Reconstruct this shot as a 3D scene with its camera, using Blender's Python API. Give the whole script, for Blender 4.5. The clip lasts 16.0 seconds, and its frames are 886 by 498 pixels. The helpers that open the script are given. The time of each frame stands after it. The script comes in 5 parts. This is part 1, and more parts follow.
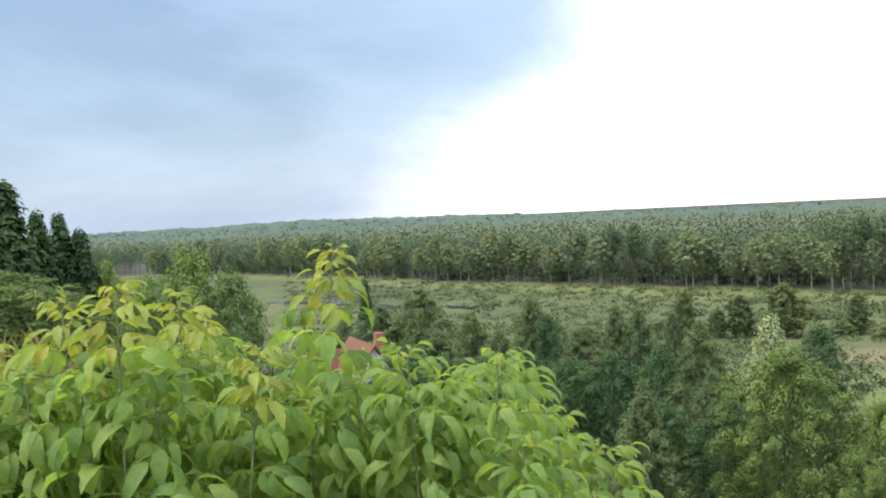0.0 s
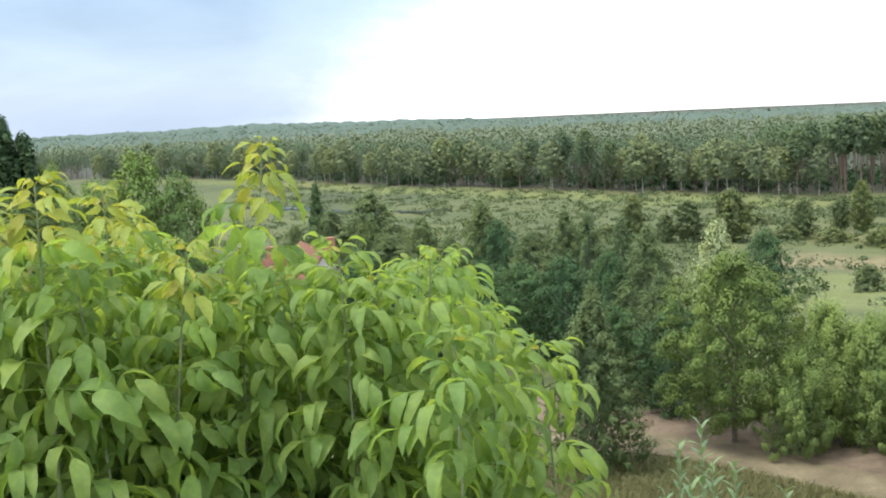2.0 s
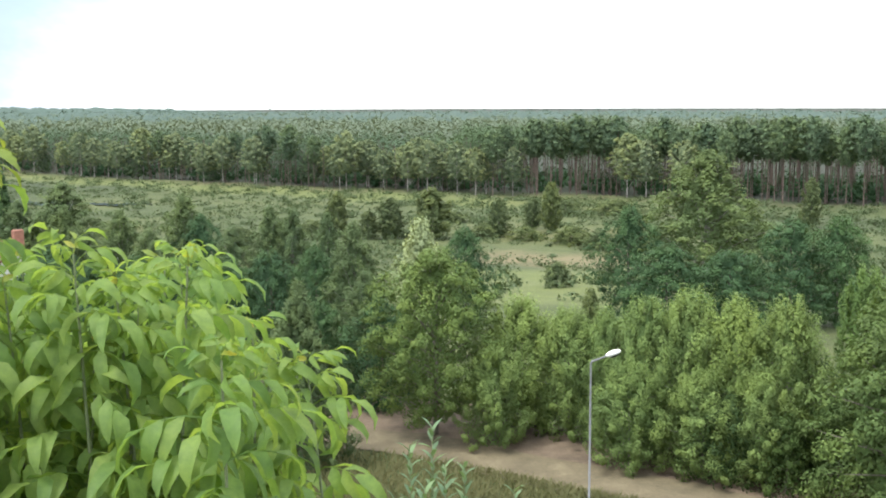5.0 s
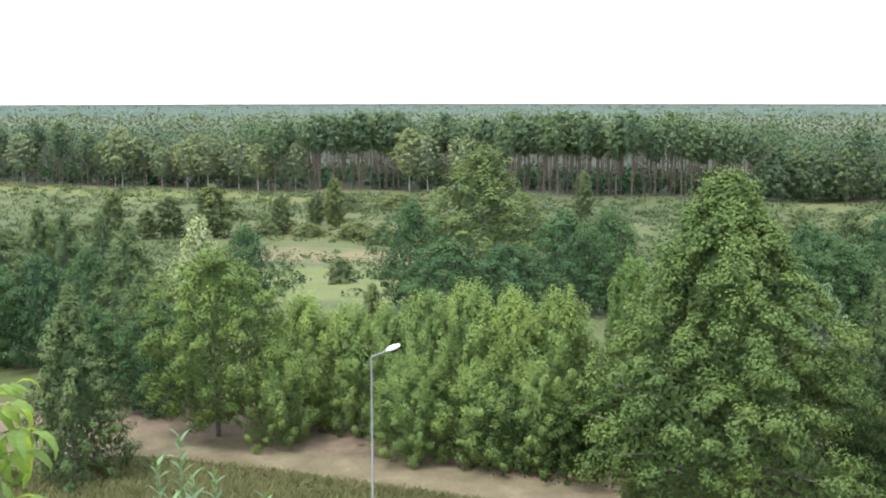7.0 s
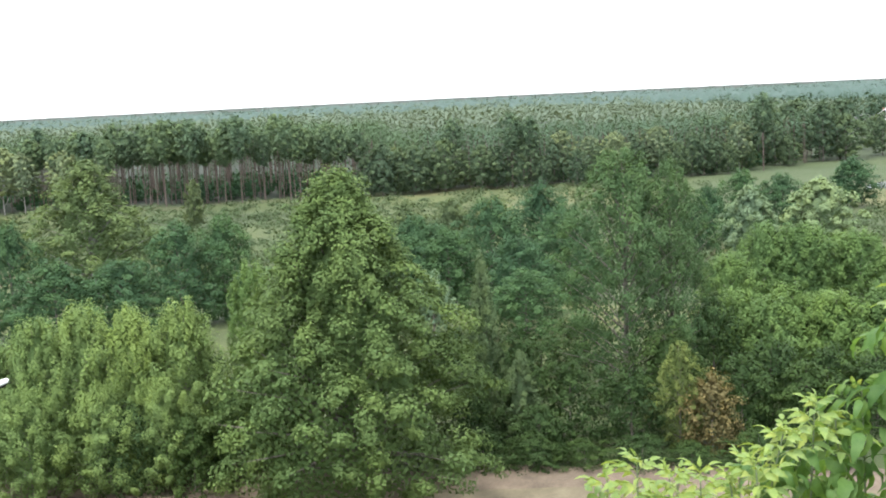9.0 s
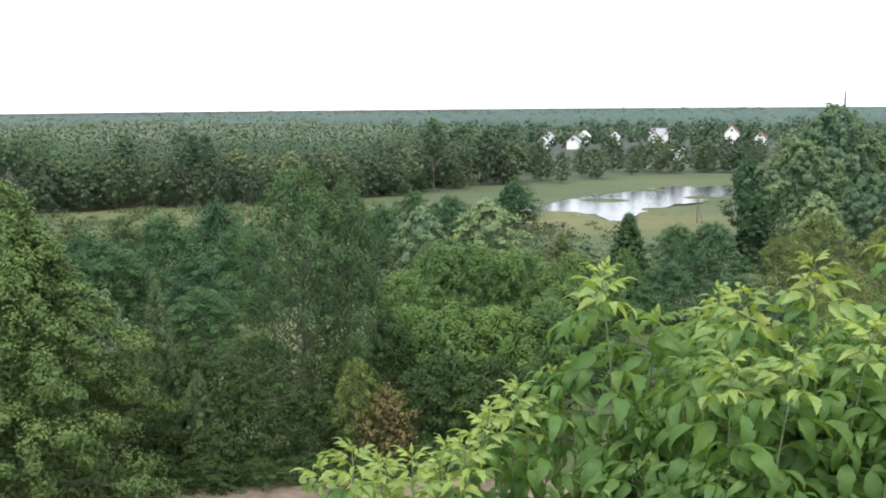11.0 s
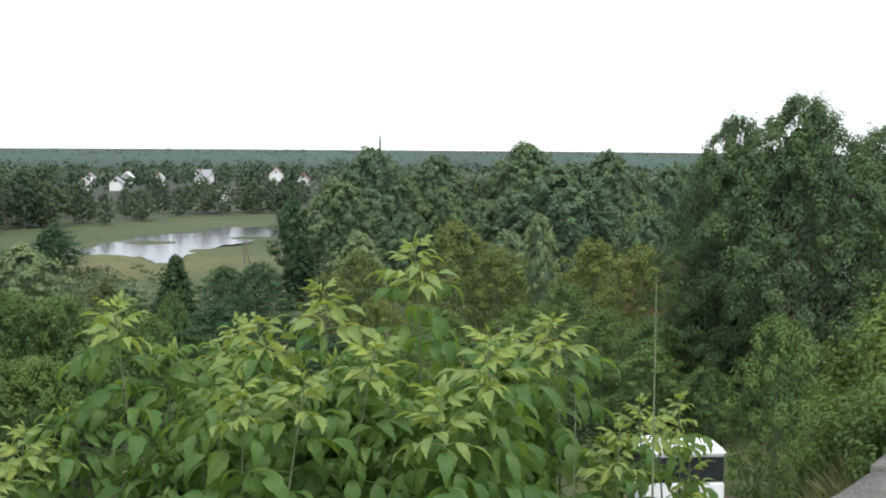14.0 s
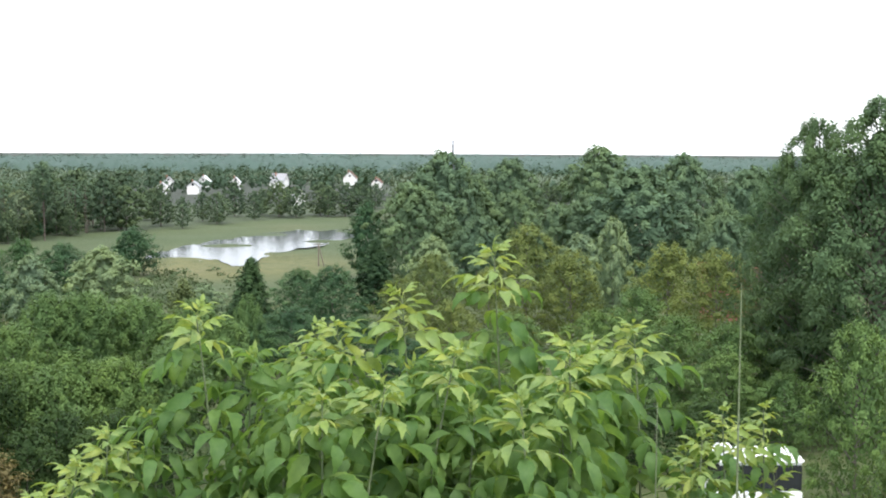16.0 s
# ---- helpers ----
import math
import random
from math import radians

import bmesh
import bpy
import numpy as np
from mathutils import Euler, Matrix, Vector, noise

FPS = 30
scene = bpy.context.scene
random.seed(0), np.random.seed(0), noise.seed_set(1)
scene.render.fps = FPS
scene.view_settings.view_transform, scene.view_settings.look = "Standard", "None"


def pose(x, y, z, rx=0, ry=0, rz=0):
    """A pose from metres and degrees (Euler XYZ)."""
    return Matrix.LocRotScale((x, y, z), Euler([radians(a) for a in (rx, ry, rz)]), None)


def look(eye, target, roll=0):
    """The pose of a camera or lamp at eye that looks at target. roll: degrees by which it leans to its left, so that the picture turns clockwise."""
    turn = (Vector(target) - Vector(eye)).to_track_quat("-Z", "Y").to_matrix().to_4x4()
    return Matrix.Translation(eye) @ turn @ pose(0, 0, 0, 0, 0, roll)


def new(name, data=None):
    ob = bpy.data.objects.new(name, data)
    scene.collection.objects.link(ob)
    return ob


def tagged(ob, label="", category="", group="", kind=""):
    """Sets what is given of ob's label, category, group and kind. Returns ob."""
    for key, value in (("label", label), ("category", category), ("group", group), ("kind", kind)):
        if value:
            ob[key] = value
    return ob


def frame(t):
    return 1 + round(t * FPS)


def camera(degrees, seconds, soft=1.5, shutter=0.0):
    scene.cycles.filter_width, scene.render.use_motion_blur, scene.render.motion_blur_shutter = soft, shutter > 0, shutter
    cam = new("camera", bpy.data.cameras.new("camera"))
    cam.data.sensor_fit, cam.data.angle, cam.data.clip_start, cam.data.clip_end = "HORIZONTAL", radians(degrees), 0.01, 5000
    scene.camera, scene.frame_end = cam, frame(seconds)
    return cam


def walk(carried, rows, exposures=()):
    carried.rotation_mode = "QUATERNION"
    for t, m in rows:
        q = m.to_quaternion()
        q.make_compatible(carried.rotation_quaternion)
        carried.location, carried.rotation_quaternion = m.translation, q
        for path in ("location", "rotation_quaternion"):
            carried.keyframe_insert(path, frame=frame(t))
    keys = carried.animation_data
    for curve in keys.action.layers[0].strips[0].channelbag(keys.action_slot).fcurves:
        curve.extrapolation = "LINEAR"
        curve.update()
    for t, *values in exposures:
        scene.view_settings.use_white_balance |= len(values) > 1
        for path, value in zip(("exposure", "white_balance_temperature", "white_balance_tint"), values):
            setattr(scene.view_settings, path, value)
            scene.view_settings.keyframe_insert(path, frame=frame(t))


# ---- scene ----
cam = camera(42.0, 16.0, soft=1.95)

# seconds, offset from the lookout point, yaw, pitch, roll
PATH = [
    (0.0, -0.037, -0.172, 0.024, -0.10, -2.17, 2.80),
    (0.5, -0.022, -0.185, -0.002, 0.82, -2.80, 2.97),
    (1.0, -0.013, -0.193, -0.009, 1.77, -4.66, 3.13),
    (1.5, -0.027, -0.188, 0.002, -0.39, -6.40, 2.56),
    (2.0, 0.003, -0.136, -0.005, -2.51, -6.99, 2.57),
    (2.5, 0.022, -0.078, -0.021, -3.18, -7.13, 2.93),
    (3.0, 0.030, -0.013, -0.030, -5.00, -6.84, 1.84),
    (3.5, 0.020, 0.066, -0.041, -8.26, -6.80, 1.60),
    (4.0, -0.057, 0.128, -0.051, -12.62, -7.79, 2.32),
    (4.5, -0.094, 0.185, -0.049, -15.21, -8.06, 1.91),
    (5.0, -0.091, 0.223, -0.041, -17.00, -7.55, 0.21),
    (5.2, -0.105, 0.231, -0.028, -20.96, -7.24, 1.34),
    (7.3, 0.094, -0.003, 0.055, -29.95, -8.05, 0.46),
    (7.5, 0.097, -0.001, 0.058, -32.18, -8.06, 1.00),
    (8.0, 0.103, 0.008, 0.056, -36.69, -8.26, 2.45),
    (8.5, 0.113, 0.000, 0.058, -41.20, -8.52, 1.67),
    (9.0, 0.123, -0.018, 0.064, -47.14, -8.06, 2.73),
    (9.2, 0.124, -0.022, 0.065, -49.18, -7.87, 2.70),
    (11.3, 0.036, 0.060, -0.008, -65.22, -6.44, 0.38),
    (11.5, 0.039, 0.046, -0.008, -66.84, -5.47, 0.44),
    (12.0, 0.047, 0.009, -0.021, -72.06, -5.15, -0.19),
    (12.5, 0.052, -0.010, -0.032, -76.08, -5.22, -1.05),
    (13.0, 0.034, -0.035, -0.029, -80.43, -5.22, -0.86),
    (13.5, 0.035, -0.037, -0.025, -82.71, -5.41, -0.65),
    (14.0, 0.052, -0.045, -0.029, -85.15, -5.49, -0.44),
    (14.5, 0.056, -0.038, -0.033, -87.15, -5.43, -0.72),
    (15.0, 0.073, -0.020, -0.031, -86.11, -5.58, 0.13),
    (15.5, 0.086, -0.043, -0.027, -83.57, -5.27, -0.29),
    (16.0, 0.067, -0.024, -0.027, -81.55, -5.33, -0.27),
]
EYE = 15.0
walk(cam, [(t, pose(x, y, EYE + z, 90 + p, r, w)) for t, x, y, z, w, p, r in PATH],
     [(0, 0.02, 6500, 10), (0.5, -0.25, 6490, 10), (1, -0.3, 6490, 10), (1.5, 0, 6480, 10), (2.3, 0.25, 6470, 10), (3, 0.22, 6460, 10), (9, 0.45, 6180, 10), (11.3, -0.15, 6180, 10), (11.9, -0.4, 6180, 10), (12.6, -0.65, 6180, 10), (13.5, -0.6, 6180, 10), (14.5, -0.38, 6180, 10), (15, -0.3, 6180, 10), (15.5, -0.1, 6180, 10), (16, 0.05, 6180, 10)])

# ---- light ----
world = bpy.data.worlds.new("sky")
scene.world = world
world.use_nodes = True
wt = world.node_tree
wt.nodes.clear()


def wnode(kind, **values):
    n = wt.nodes.new(kind)
    for k, v in values.items():
        n.inputs[k].default_value = v
    return n


w_out = wt.nodes.new("ShaderNodeOutputWorld")
w_bg = wnode("ShaderNodeBackground", Strength=1.0)
w_sky = wt.nodes.new("ShaderNodeTexSky")
w_sky.sky_type, w_sky.sun_disc = "NISHITA", False
w_sky.sun_elevation, w_sky.sun_rotation = radians(63), radians(249)
wt.links.new(w_bg.outputs[0], w_out.inputs[0])
w_co = wt.nodes.new("ShaderNodeTexCoord")
w_map = wt.nodes.new("ShaderNodeMapping")
w_map.inputs["Scale"].default_value = (1, 1, 2.6)
wt.links.new(w_co.outputs["Generated"], w_map.inputs["Vector"])
w_noise = wnode("ShaderNodeTexNoise", Scale=4.0, Detail=6.0, Roughness=0.55, Distortion=0.3)
wt.links.new(w_map.outputs[0], w_noise.inputs["Vector"])
# the dark rain cloud stands in one quarter of the sky
w_str = wt.nodes.new("ShaderNodeVectorMath")
w_str.operation = "MULTIPLY"
w_str.inputs[1].default_value = (1, 1, 1.5)
wt.links.new(w_co.outputs["Generated"], w_str.inputs[0])
w_nor = wt.nodes.new("ShaderNodeVectorMath")
w_nor.operation = "NORMALIZE"
wt.links.new(w_str.outputs[0], w_nor.inputs[0])
w_dot = wt.nodes.new("ShaderNodeVectorMath")
w_dot.operation = "DOT_PRODUCT"
w_dot.inputs[1].default_value = Vector((math.sin(radians(-15)), math.cos(radians(-15)), 0.30)).normalized()
wt.links.new(w_nor.outputs[0], w_dot.inputs[0])
w_add = wt.nodes.new("ShaderNodeMath")
w_add.operation = "MULTIPLY_ADD"
w_add.inputs[1].default_value = 0.11
wt.links.new(w_noise.outputs["Fac"], w_add.inputs[0])
wt.links.new(w_dot.outputs["Value"], w_add.inputs[2])
w_ramp = wt.nodes.new("ShaderNodeValToRGB")
for _ in range(2):
    w_ramp.color_ramp.elements.new(0.5)
# the ramp's input is brought from 0.94..1.06 to 0..1
w_fit = wt.nodes.new("ShaderNodeMapRange")
w_fit.inputs["From Min"].default_value, w_fit.inputs["From Max"].default_value = 0.94, 1.06
wt.links.new(w_add.outputs[0], w_fit.inputs["Value"])
for e, (p, c) in zip(w_ramp.color_ramp.elements, [(0.14, (1.7, 1.7, 1.73)), (0.36, (0.86, 0.91, 1.0)), (0.58, (0.46, 0.58, 0.78)), (0.95, (0.26, 0.36, 0.52))]):
    e.position, e.color = p, (*c, 1)
wt.links.new(w_fit.outputs[0], w_ramp.inputs[0])
w_mix = wt.nodes.new("ShaderNodeMixRGB")
w_mix.blend_type = "ADD"
w_mix.inputs[0].default_value = 0.05
wt.links.new(w_ramp.outputs[0], w_mix.inputs[1])
wt.links.new(w_sky.outputs[0], w_mix.inputs[2])
wt.links.new(w_mix.outputs[0], w_bg.inputs["Color"])

sun = new("sun", bpy.data.lights.new("sun", "SUN"))
sun.data.energy, sun.data.angle, sun.data.color = 3.8, radians(20), (1.0, 0.95, 0.86)
sun.matrix_world = look((-48, -18, 100), (0, 0, 0))


# ---- materials ----
def material(name):
    m = bpy.data.materials.new(name)
    m.use_nodes = True
    return m, m.node_tree, m.node_tree.nodes["Principled BSDF"]


def ramp(nt, source, stops):
    n = nt.nodes.new("ShaderNodeValToRGB")
    cr = n.color_ramp
    while len(cr.elements) < len(stops):
        cr.elements.new(0.5)
    for e, (p, c) in zip(cr.elements, stops):
        e.position, e.color = p, (*c, 1)
    nt.links.new(source, n.inputs[0])
    return n.outputs[0]


def noise_tex(nt, scale, detail=4.0, rough=0.55, coords="Object"):
    co = nt.nodes.new("ShaderNodeTexCoord")
    n = nt.nodes.new("ShaderNodeTexNoise")
    n.inputs["Scale"].default_value, n.inputs["Detail"].default_value, n.inputs["Roughness"].default_value = scale, detail, rough
    nt.links.new(co.outputs[coords], n.inputs["Vector"])
    return n.outputs["Fac"]


def mixc(nt, fac, a, b, blend="MIX"):
    n = nt.nodes.new("ShaderNodeMixRGB")
    n.blend_type = blend
    for i, v in enumerate((fac, a, b)):
        if isinstance(v, (int, float)):
            n.inputs[i].default_value = v
        elif isinstance(v, tuple):
            n.inputs[i].default_value = (*v, 1)
        else:
            nt.links.new(v, n.inputs[i])
    return n.outputs[0]


def bump(nt, bsdf, height, strength, distance):
    n = nt.nodes.new("ShaderNodeBump")
    n.inputs["Strength"].default_value, n.inputs["Distance"].default_value = strength, distance
    nt.links.new(height, n.inputs["Height"])
    nt.links.new(n.outputs[0], bsdf.inputs["Normal"])


def leaf_material(name, dark, mid, light, rough=0.65, through_light=0.2, patch=0.35, fine=0):
    """Foliage: every leaf its own green, whole boughs a little lighter or yellower, light let through."""
    m, nt, b = material(name)
    # high roughness gives paler, bluer leaves: painted haze on far woods, silver on willows
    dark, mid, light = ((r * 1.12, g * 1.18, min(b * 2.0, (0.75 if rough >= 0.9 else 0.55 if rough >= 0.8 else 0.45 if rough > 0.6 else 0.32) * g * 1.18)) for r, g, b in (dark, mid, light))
    if not fine:
        mid = tuple(c * k for c, k in zip(mid, (1.05, 1.04, 1.08) if rough < 0.8 else (1.25, 1.25, 1.3)))
        dark, light = (tuple(0.4 * p + 0.6 * q for p, q in zip(c, mid)) for c in (dark, light))
    geo = nt.nodes.new("ShaderNodeNewGeometry")
    col = ramp(nt, geo.outputs["Random Per Island"], [(0.0, dark), (0.5, mid), (1.0, light)])
    big = noise_tex(nt, patch, 2.0)
    col = mixc(nt, ramp(nt, big, [(0.35, (0.0,) * 3), (0.7, (0.55,) * 3)]), col, light)
    # also darkens inner fill leaves: the crown's inner shade is put into the colour
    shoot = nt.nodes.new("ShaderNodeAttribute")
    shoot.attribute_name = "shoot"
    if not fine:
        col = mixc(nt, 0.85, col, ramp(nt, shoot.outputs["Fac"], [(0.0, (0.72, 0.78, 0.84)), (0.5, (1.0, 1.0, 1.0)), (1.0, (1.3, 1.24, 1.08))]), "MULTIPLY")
    info = nt.nodes.new("ShaderNodeObjectInfo")
    col = mixc(nt, 0.7, col, ramp(nt, info.outputs["Random"], [(0.0, (0.76, 0.82, 0.88)), (0.5, (1, 1, 1)), (1.0, (1.16, 1.12, 0.9))]), "MULTIPLY")
    if fine:
        grain = noise_tex(nt, fine, 5.0, 0.65)
        col = mixc(nt, 0.8, col, ramp(nt, grain, [(0.3, (0.68, 0.74, 0.7)), (0.7, (1.2, 1.14, 1.0))]), "MULTIPLY")
        bump(nt, b, grain, 0.35, 0.004)
    nt.links.new(col, b.inputs["Base Color"])
    b.inputs["Roughness"].default_value = rough
    b.inputs["Specular IOR Level"].default_value = 0.3 if fine else 0.1
    tr = nt.nodes.new("ShaderNodeBsdfTranslucent")
    nt.links.new(mixc(nt, 1.0, col, (1.25, 1.15, 0.55), "MULTIPLY"), tr.inputs["Color"])
    mx = nt.nodes.new("ShaderNodeMixShader")
    mx.inputs[0].default_value = through_light
    nt.links.new(b.outputs[0], mx.inputs[1])
    nt.links.new(tr.outputs[0], mx.inputs[2])
    nt.links.new(mx.outputs[0], nt.nodes["Material Output"].inputs["Surface"])
    return m


def rough_material(name, stops, scale, rough=0.9, bump_strength=0.5, bump_distance=0.02, detail=6.0):
    m, nt, b = material(name)
    n = noise_tex(nt, scale, detail, 0.65)
    col = ramp(nt, n, stops)
    fine = noise_tex(nt, scale * 9, 4.0, 0.7)
    col = mixc(nt, 0.5, col, ramp(nt, fine, [(0.25, (0.6,) * 3), (0.75, (1.3,) * 3)]), "MULTIPLY")
    nt.links.new(col, b.inputs["Base Color"])
    b.inputs["Roughness"].default_value = rough
    bump(nt, b, fine, bump_strength, bump_distance)
    return m


LEAF = {
    "maple_near": leaf_material("box_elder_leaf", (0.10, 0.20, 0.025), (0.16, 0.28, 0.035), (0.30, 0.38, 0.05), 0.45, 0.4, 2.5),
    "dark": leaf_material("alder_leaf", (0.030, 0.062, 0.018), (0.045, 0.085, 0.024), (0.065, 0.11, 0.03)),
    "mid": leaf_material("hornbeam_leaf", (0.054, 0.094, 0.024), (0.084, 0.136, 0.032), (0.13, 0.185, 0.042), 0.6),
    "olive": leaf_material("linden_leaf", (0.052, 0.087, 0.024), (0.082, 0.124, 0.032), (0.138, 0.172, 0.045), 0.6),
    "bright": leaf_material("maple_leaf", (0.09, 0.134, 0.030), (0.13, 0.184, 0.040), (0.195, 0.245, 0.052), 0.6),
    "birch": leaf_material("birch_leaf", (0.056, 0.085, 0.036), (0.080, 0.114, 0.047), (0.112, 0.148, 0.06)),
    "silver": leaf_material("willow_leaf", (0.085, 0.12, 0.07), (0.12, 0.16, 0.092), (0.17, 0.21, 0.12), 0.8),
    "pale": leaf_material("pale_willow_leaf", (0.13, 0.165, 0.08), (0.18, 0.215, 0.1), (0.25, 0.275, 0.125), 0.8),
    "autumn": leaf_material("ash_leaf", (0.072, 0.1, 0.034), (0.1, 0.128, 0.042), (0.145, 0.16, 0.05), 0.6),
    "dry": leaf_material("dry_leaf", (0.08, 0.08, 0.035), (0.12, 0.10, 0.045), (0.16, 0.125, 0.06)),
    "pine": leaf_material("pine_needles", (0.026, 0.045, 0.020), (0.040, 0.064, 0.027), (0.06, 0.085, 0.035), 0.7, 0.12),
    "spruce": leaf_material("spruce_needles", (0.022, 0.045, 0.022), (0.034, 0.062, 0.028), (0.050, 0.082, 0.036), 0.7, 0.1),
    "aspen": leaf_material("aspen_leaf", (0.034, 0.064, 0.026), (0.050, 0.088, 0.035), (0.08, 0.125, 0.045)),
}
BARK = rough_material("grey_bark", [(0.3, (0.07, 0.06, 0.05)), (0.7, (0.20, 0.18, 0.15))], 6)
BARK_BIRCH = rough_material("birch_bark", [(0.38, (0.10, 0.09, 0.08)), (0.55, (0.36, 0.345, 0.32)), (0.8, (0.55, 0.53, 0.5))], 2.5)
BARK_PINE = rough_material("pine_bark", [(0.3, (0.07, 0.056, 0.048)), (0.7, (0.17, 0.128, 0.105))], 2)
STEM = rough_material("young_stem", [(0.3, (0.12, 0.16, 0.07)), (0.7, (0.24, 0.28, 0.16))], 14)


# ---- ground form ----
def smooth(a, b, v):
    t = np.clip((v - a) / (b - a), 0, 1)
    return t * t * (3 - 2 * t)


def ground_z(x, y):
    """Height of the ground: the castle hill, the terrace with the track at its foot, the river meadows and far hills."""
    x, y = np.asarray(x, float), np.asarray(y, float)
    r = np.hypot(x, y)
    az = np.degrees(np.arctan2(x, y))
    start = 1 + 9 * smooth(97, 114, az) + 22 * smooth(14, 24, -az) * (az < 0)
    hill = 13.4 * (1 - smooth(start, start + 33, r) ** 0.8)
    low = -8.0 * smooth(58, 170, r)
    far = -10.0 * smooth(420, 1000, r) - 18.0 * smooth(1000, 3500, r)
    bumps = 0.25 * np.sin(x * 0.21 + 1.3) * np.sin(y * 0.17) * smooth(4, 30, r) * (1 - smooth(34, 38, r) * (1 - smooth(52, 70, r)))
    return hill + low + far + bumps


def polar(az, r):
    x, y = r * math.sin(radians(az)), r * math.cos(radians(az))
    return x, y, float(ground_z(x, y))


def mesh_object(name, verts, faces_flat, sides, mat, parent=None, flat=False, normals=None):
    """One mesh from arrays: vertices, the corners of all faces in a row, corners to a face."""
    me = bpy.data.meshes.new(name)
    verts = np.asarray(verts, np.float32)
    faces_flat = np.asarray(faces_flat, np.int32).ravel()
    n = len(faces_flat) // sides
    me.vertices.add(len(verts))
    me.vertices.foreach_set("co", verts.ravel())
    me.loops.add(len(faces_flat))
    me.loops.foreach_set("vertex_index", faces_flat)
    me.polygons.add(n)
    me.polygons.foreach_set("loop_start", np.arange(0, n * sides, sides, dtype=np.int32))
    me.polygons.foreach_set("use_smooth", np.full(n, not flat, dtype=bool))
    me.update(calc_edges=True)
    me.validate()
    me.materials.append(mat)
    if normals is not None:
        normals = normals / (np.linalg.norm(normals, axis=1, keepdims=True) + 1e-9)
        me.normals_split_custom_set_from_vertices(normals.tolist())
    ob = new(name, me)
    ob.parent = parent
    return ob


def part(name, bm, mat, parent=None, label=""):
    me = bpy.data.meshes.new(name)
    bm.normal_update()
    bm.to_mesh(me)
    bm.free()
    me.materials.append(mat)
    ob = new(name, me)
    ob.parent = parent
    if label:
        ob["label"] = label
    return ob


# front of the forest across the valley, by bearing
EDGE_AZ = [-26, -16, -10, -5, 0, 10, 19, 36, 44, 52, 60, 64, 68, 72, 75, 82, 95, 125]
EDGE_R = [560, 520, 455, 402, 345, 295, 272, 255, 252, 254, 266, 290, 306, 325, 350, 372, 420, 400]


# ground sheet: rings that widen outwards
rings = np.concatenate([[0.01], np.linspace(0.0, 6, 16)[1:], np.linspace(6.5, 80, 90), np.geomspace(82, 460, 110), np.geomspace(475, 4700, 50)])
turns = 320
ang = np.linspace(0, 2 * np.pi, turns, endpoint=False)
gx = np.outer(rings, np.sin(ang)).ravel()
gy = np.outer(rings, np.cos(ang)).ravel()
gv = np.column_stack([gx, gy, ground_z(gx, gy)])
i, j = np.meshgrid(np.arange(len(rings) - 1), np.arange(turns), indexing="ij")
a, b = i * turns + j, i * turns + (j + 1) % turns
quads = np.stack([a, a + turns, b + turns, b], -1).reshape(-1, 4)

g_mat, g_nt, g_b = material("meadow")
g_big = noise_tex(g_nt, 0.018, 5.0, 0.6)
g_col = ramp(g_nt, g_big, [(0.32, (0.036, 0.054, 0.018)), (0.46, (0.056, 0.078, 0.024)), (0.57, (0.08, 0.097, 0.032)), (0.68, (0.13, 0.122, 0.05))])
g_mid = noise_tex(g_nt, 0.35, 6.0, 0.7)
g_col = mixc(g_nt, 0.75, g_col, ramp(g_nt, g_mid, [(0.3, (0.5, 0.58, 0.5)), (0.6, (1.15, 1.1, 1.0))]), "MULTIPLY")
g_fine = noise_tex(g_nt, 9.0, 5.0, 0.75)
g_col = mixc(g_nt, 0.6, g_col, ramp(g_nt, g_fine, [(0.3, (0.5,) * 3), (0.7, (1.35,) * 3)]), "MULTIPLY")
g_pos = g_nt.nodes.new("ShaderNodeNewGeometry")


def near_point(x, y, z, inner, outer):
    d = g_nt.nodes.new("ShaderNodeVectorMath")
    d.operation = "DISTANCE"
    d.inputs[1].default_value = (x, y, z)
    g_nt.links.new(g_pos.outputs["Position"], d.inputs[0])
    m = g_nt.nodes.new("ShaderNodeMapRange")
    m.inputs["From Min"].default_value, m.inputs["From Max"].default_value = inner, outer
    m.inputs["To Min"].default_value, m.inputs["To Max"].default_value = 1, 0
    g_nt.links.new(d.outputs["Value"], m.inputs["Value"])
    return m.outputs[0]


# dry reeds round the pond, leaf litter under the trees on the terrace, far woods' floor darkened with painted shade
g_col = mixc(g_nt, mixc(g_nt, 1.0, near_point(205, 68, -8, 14, 34), ramp(g_nt, g_mid, [(0.3, (0.1,) * 3), (0.6, (0.8,) * 3)]), "MULTIPLY"), g_col, (0.12, 0.115, 0.042))
g_wood_shade = g_nt.nodes.new("ShaderNodeAttribute")
g_wood_shade.attribute_name = "wood_shade"
g_woods = g_wood_shade.outputs["Fac"]
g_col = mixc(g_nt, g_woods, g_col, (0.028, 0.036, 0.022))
# mown yellow-green and dry straw-coloured strips of the meadow
for band, tint in (("lush", (0.05, 0.072, 0.026)), ("mown", (0.105, 0.128, 0.034)), ("straw", (0.14, 0.12, 0.06))):
    g_at = g_nt.nodes.new("ShaderNodeAttribute")
    g_at.attribute_name = band
    g_col = mixc(g_nt, mixc(g_nt, 1.0, g_at.outputs["Fac"], ramp(g_nt, g_mid, [(0.3, (0.45,) * 3), (0.6, (1.0,) * 3)]), "MULTIPLY"), g_col, tint)
g_nt.links.new(g_col, g_b.inputs["Base Color"])
g_b.inputs["Roughness"].default_value = 1.0
bump(g_nt, g_b, g_fine, 0.6, 0.06)
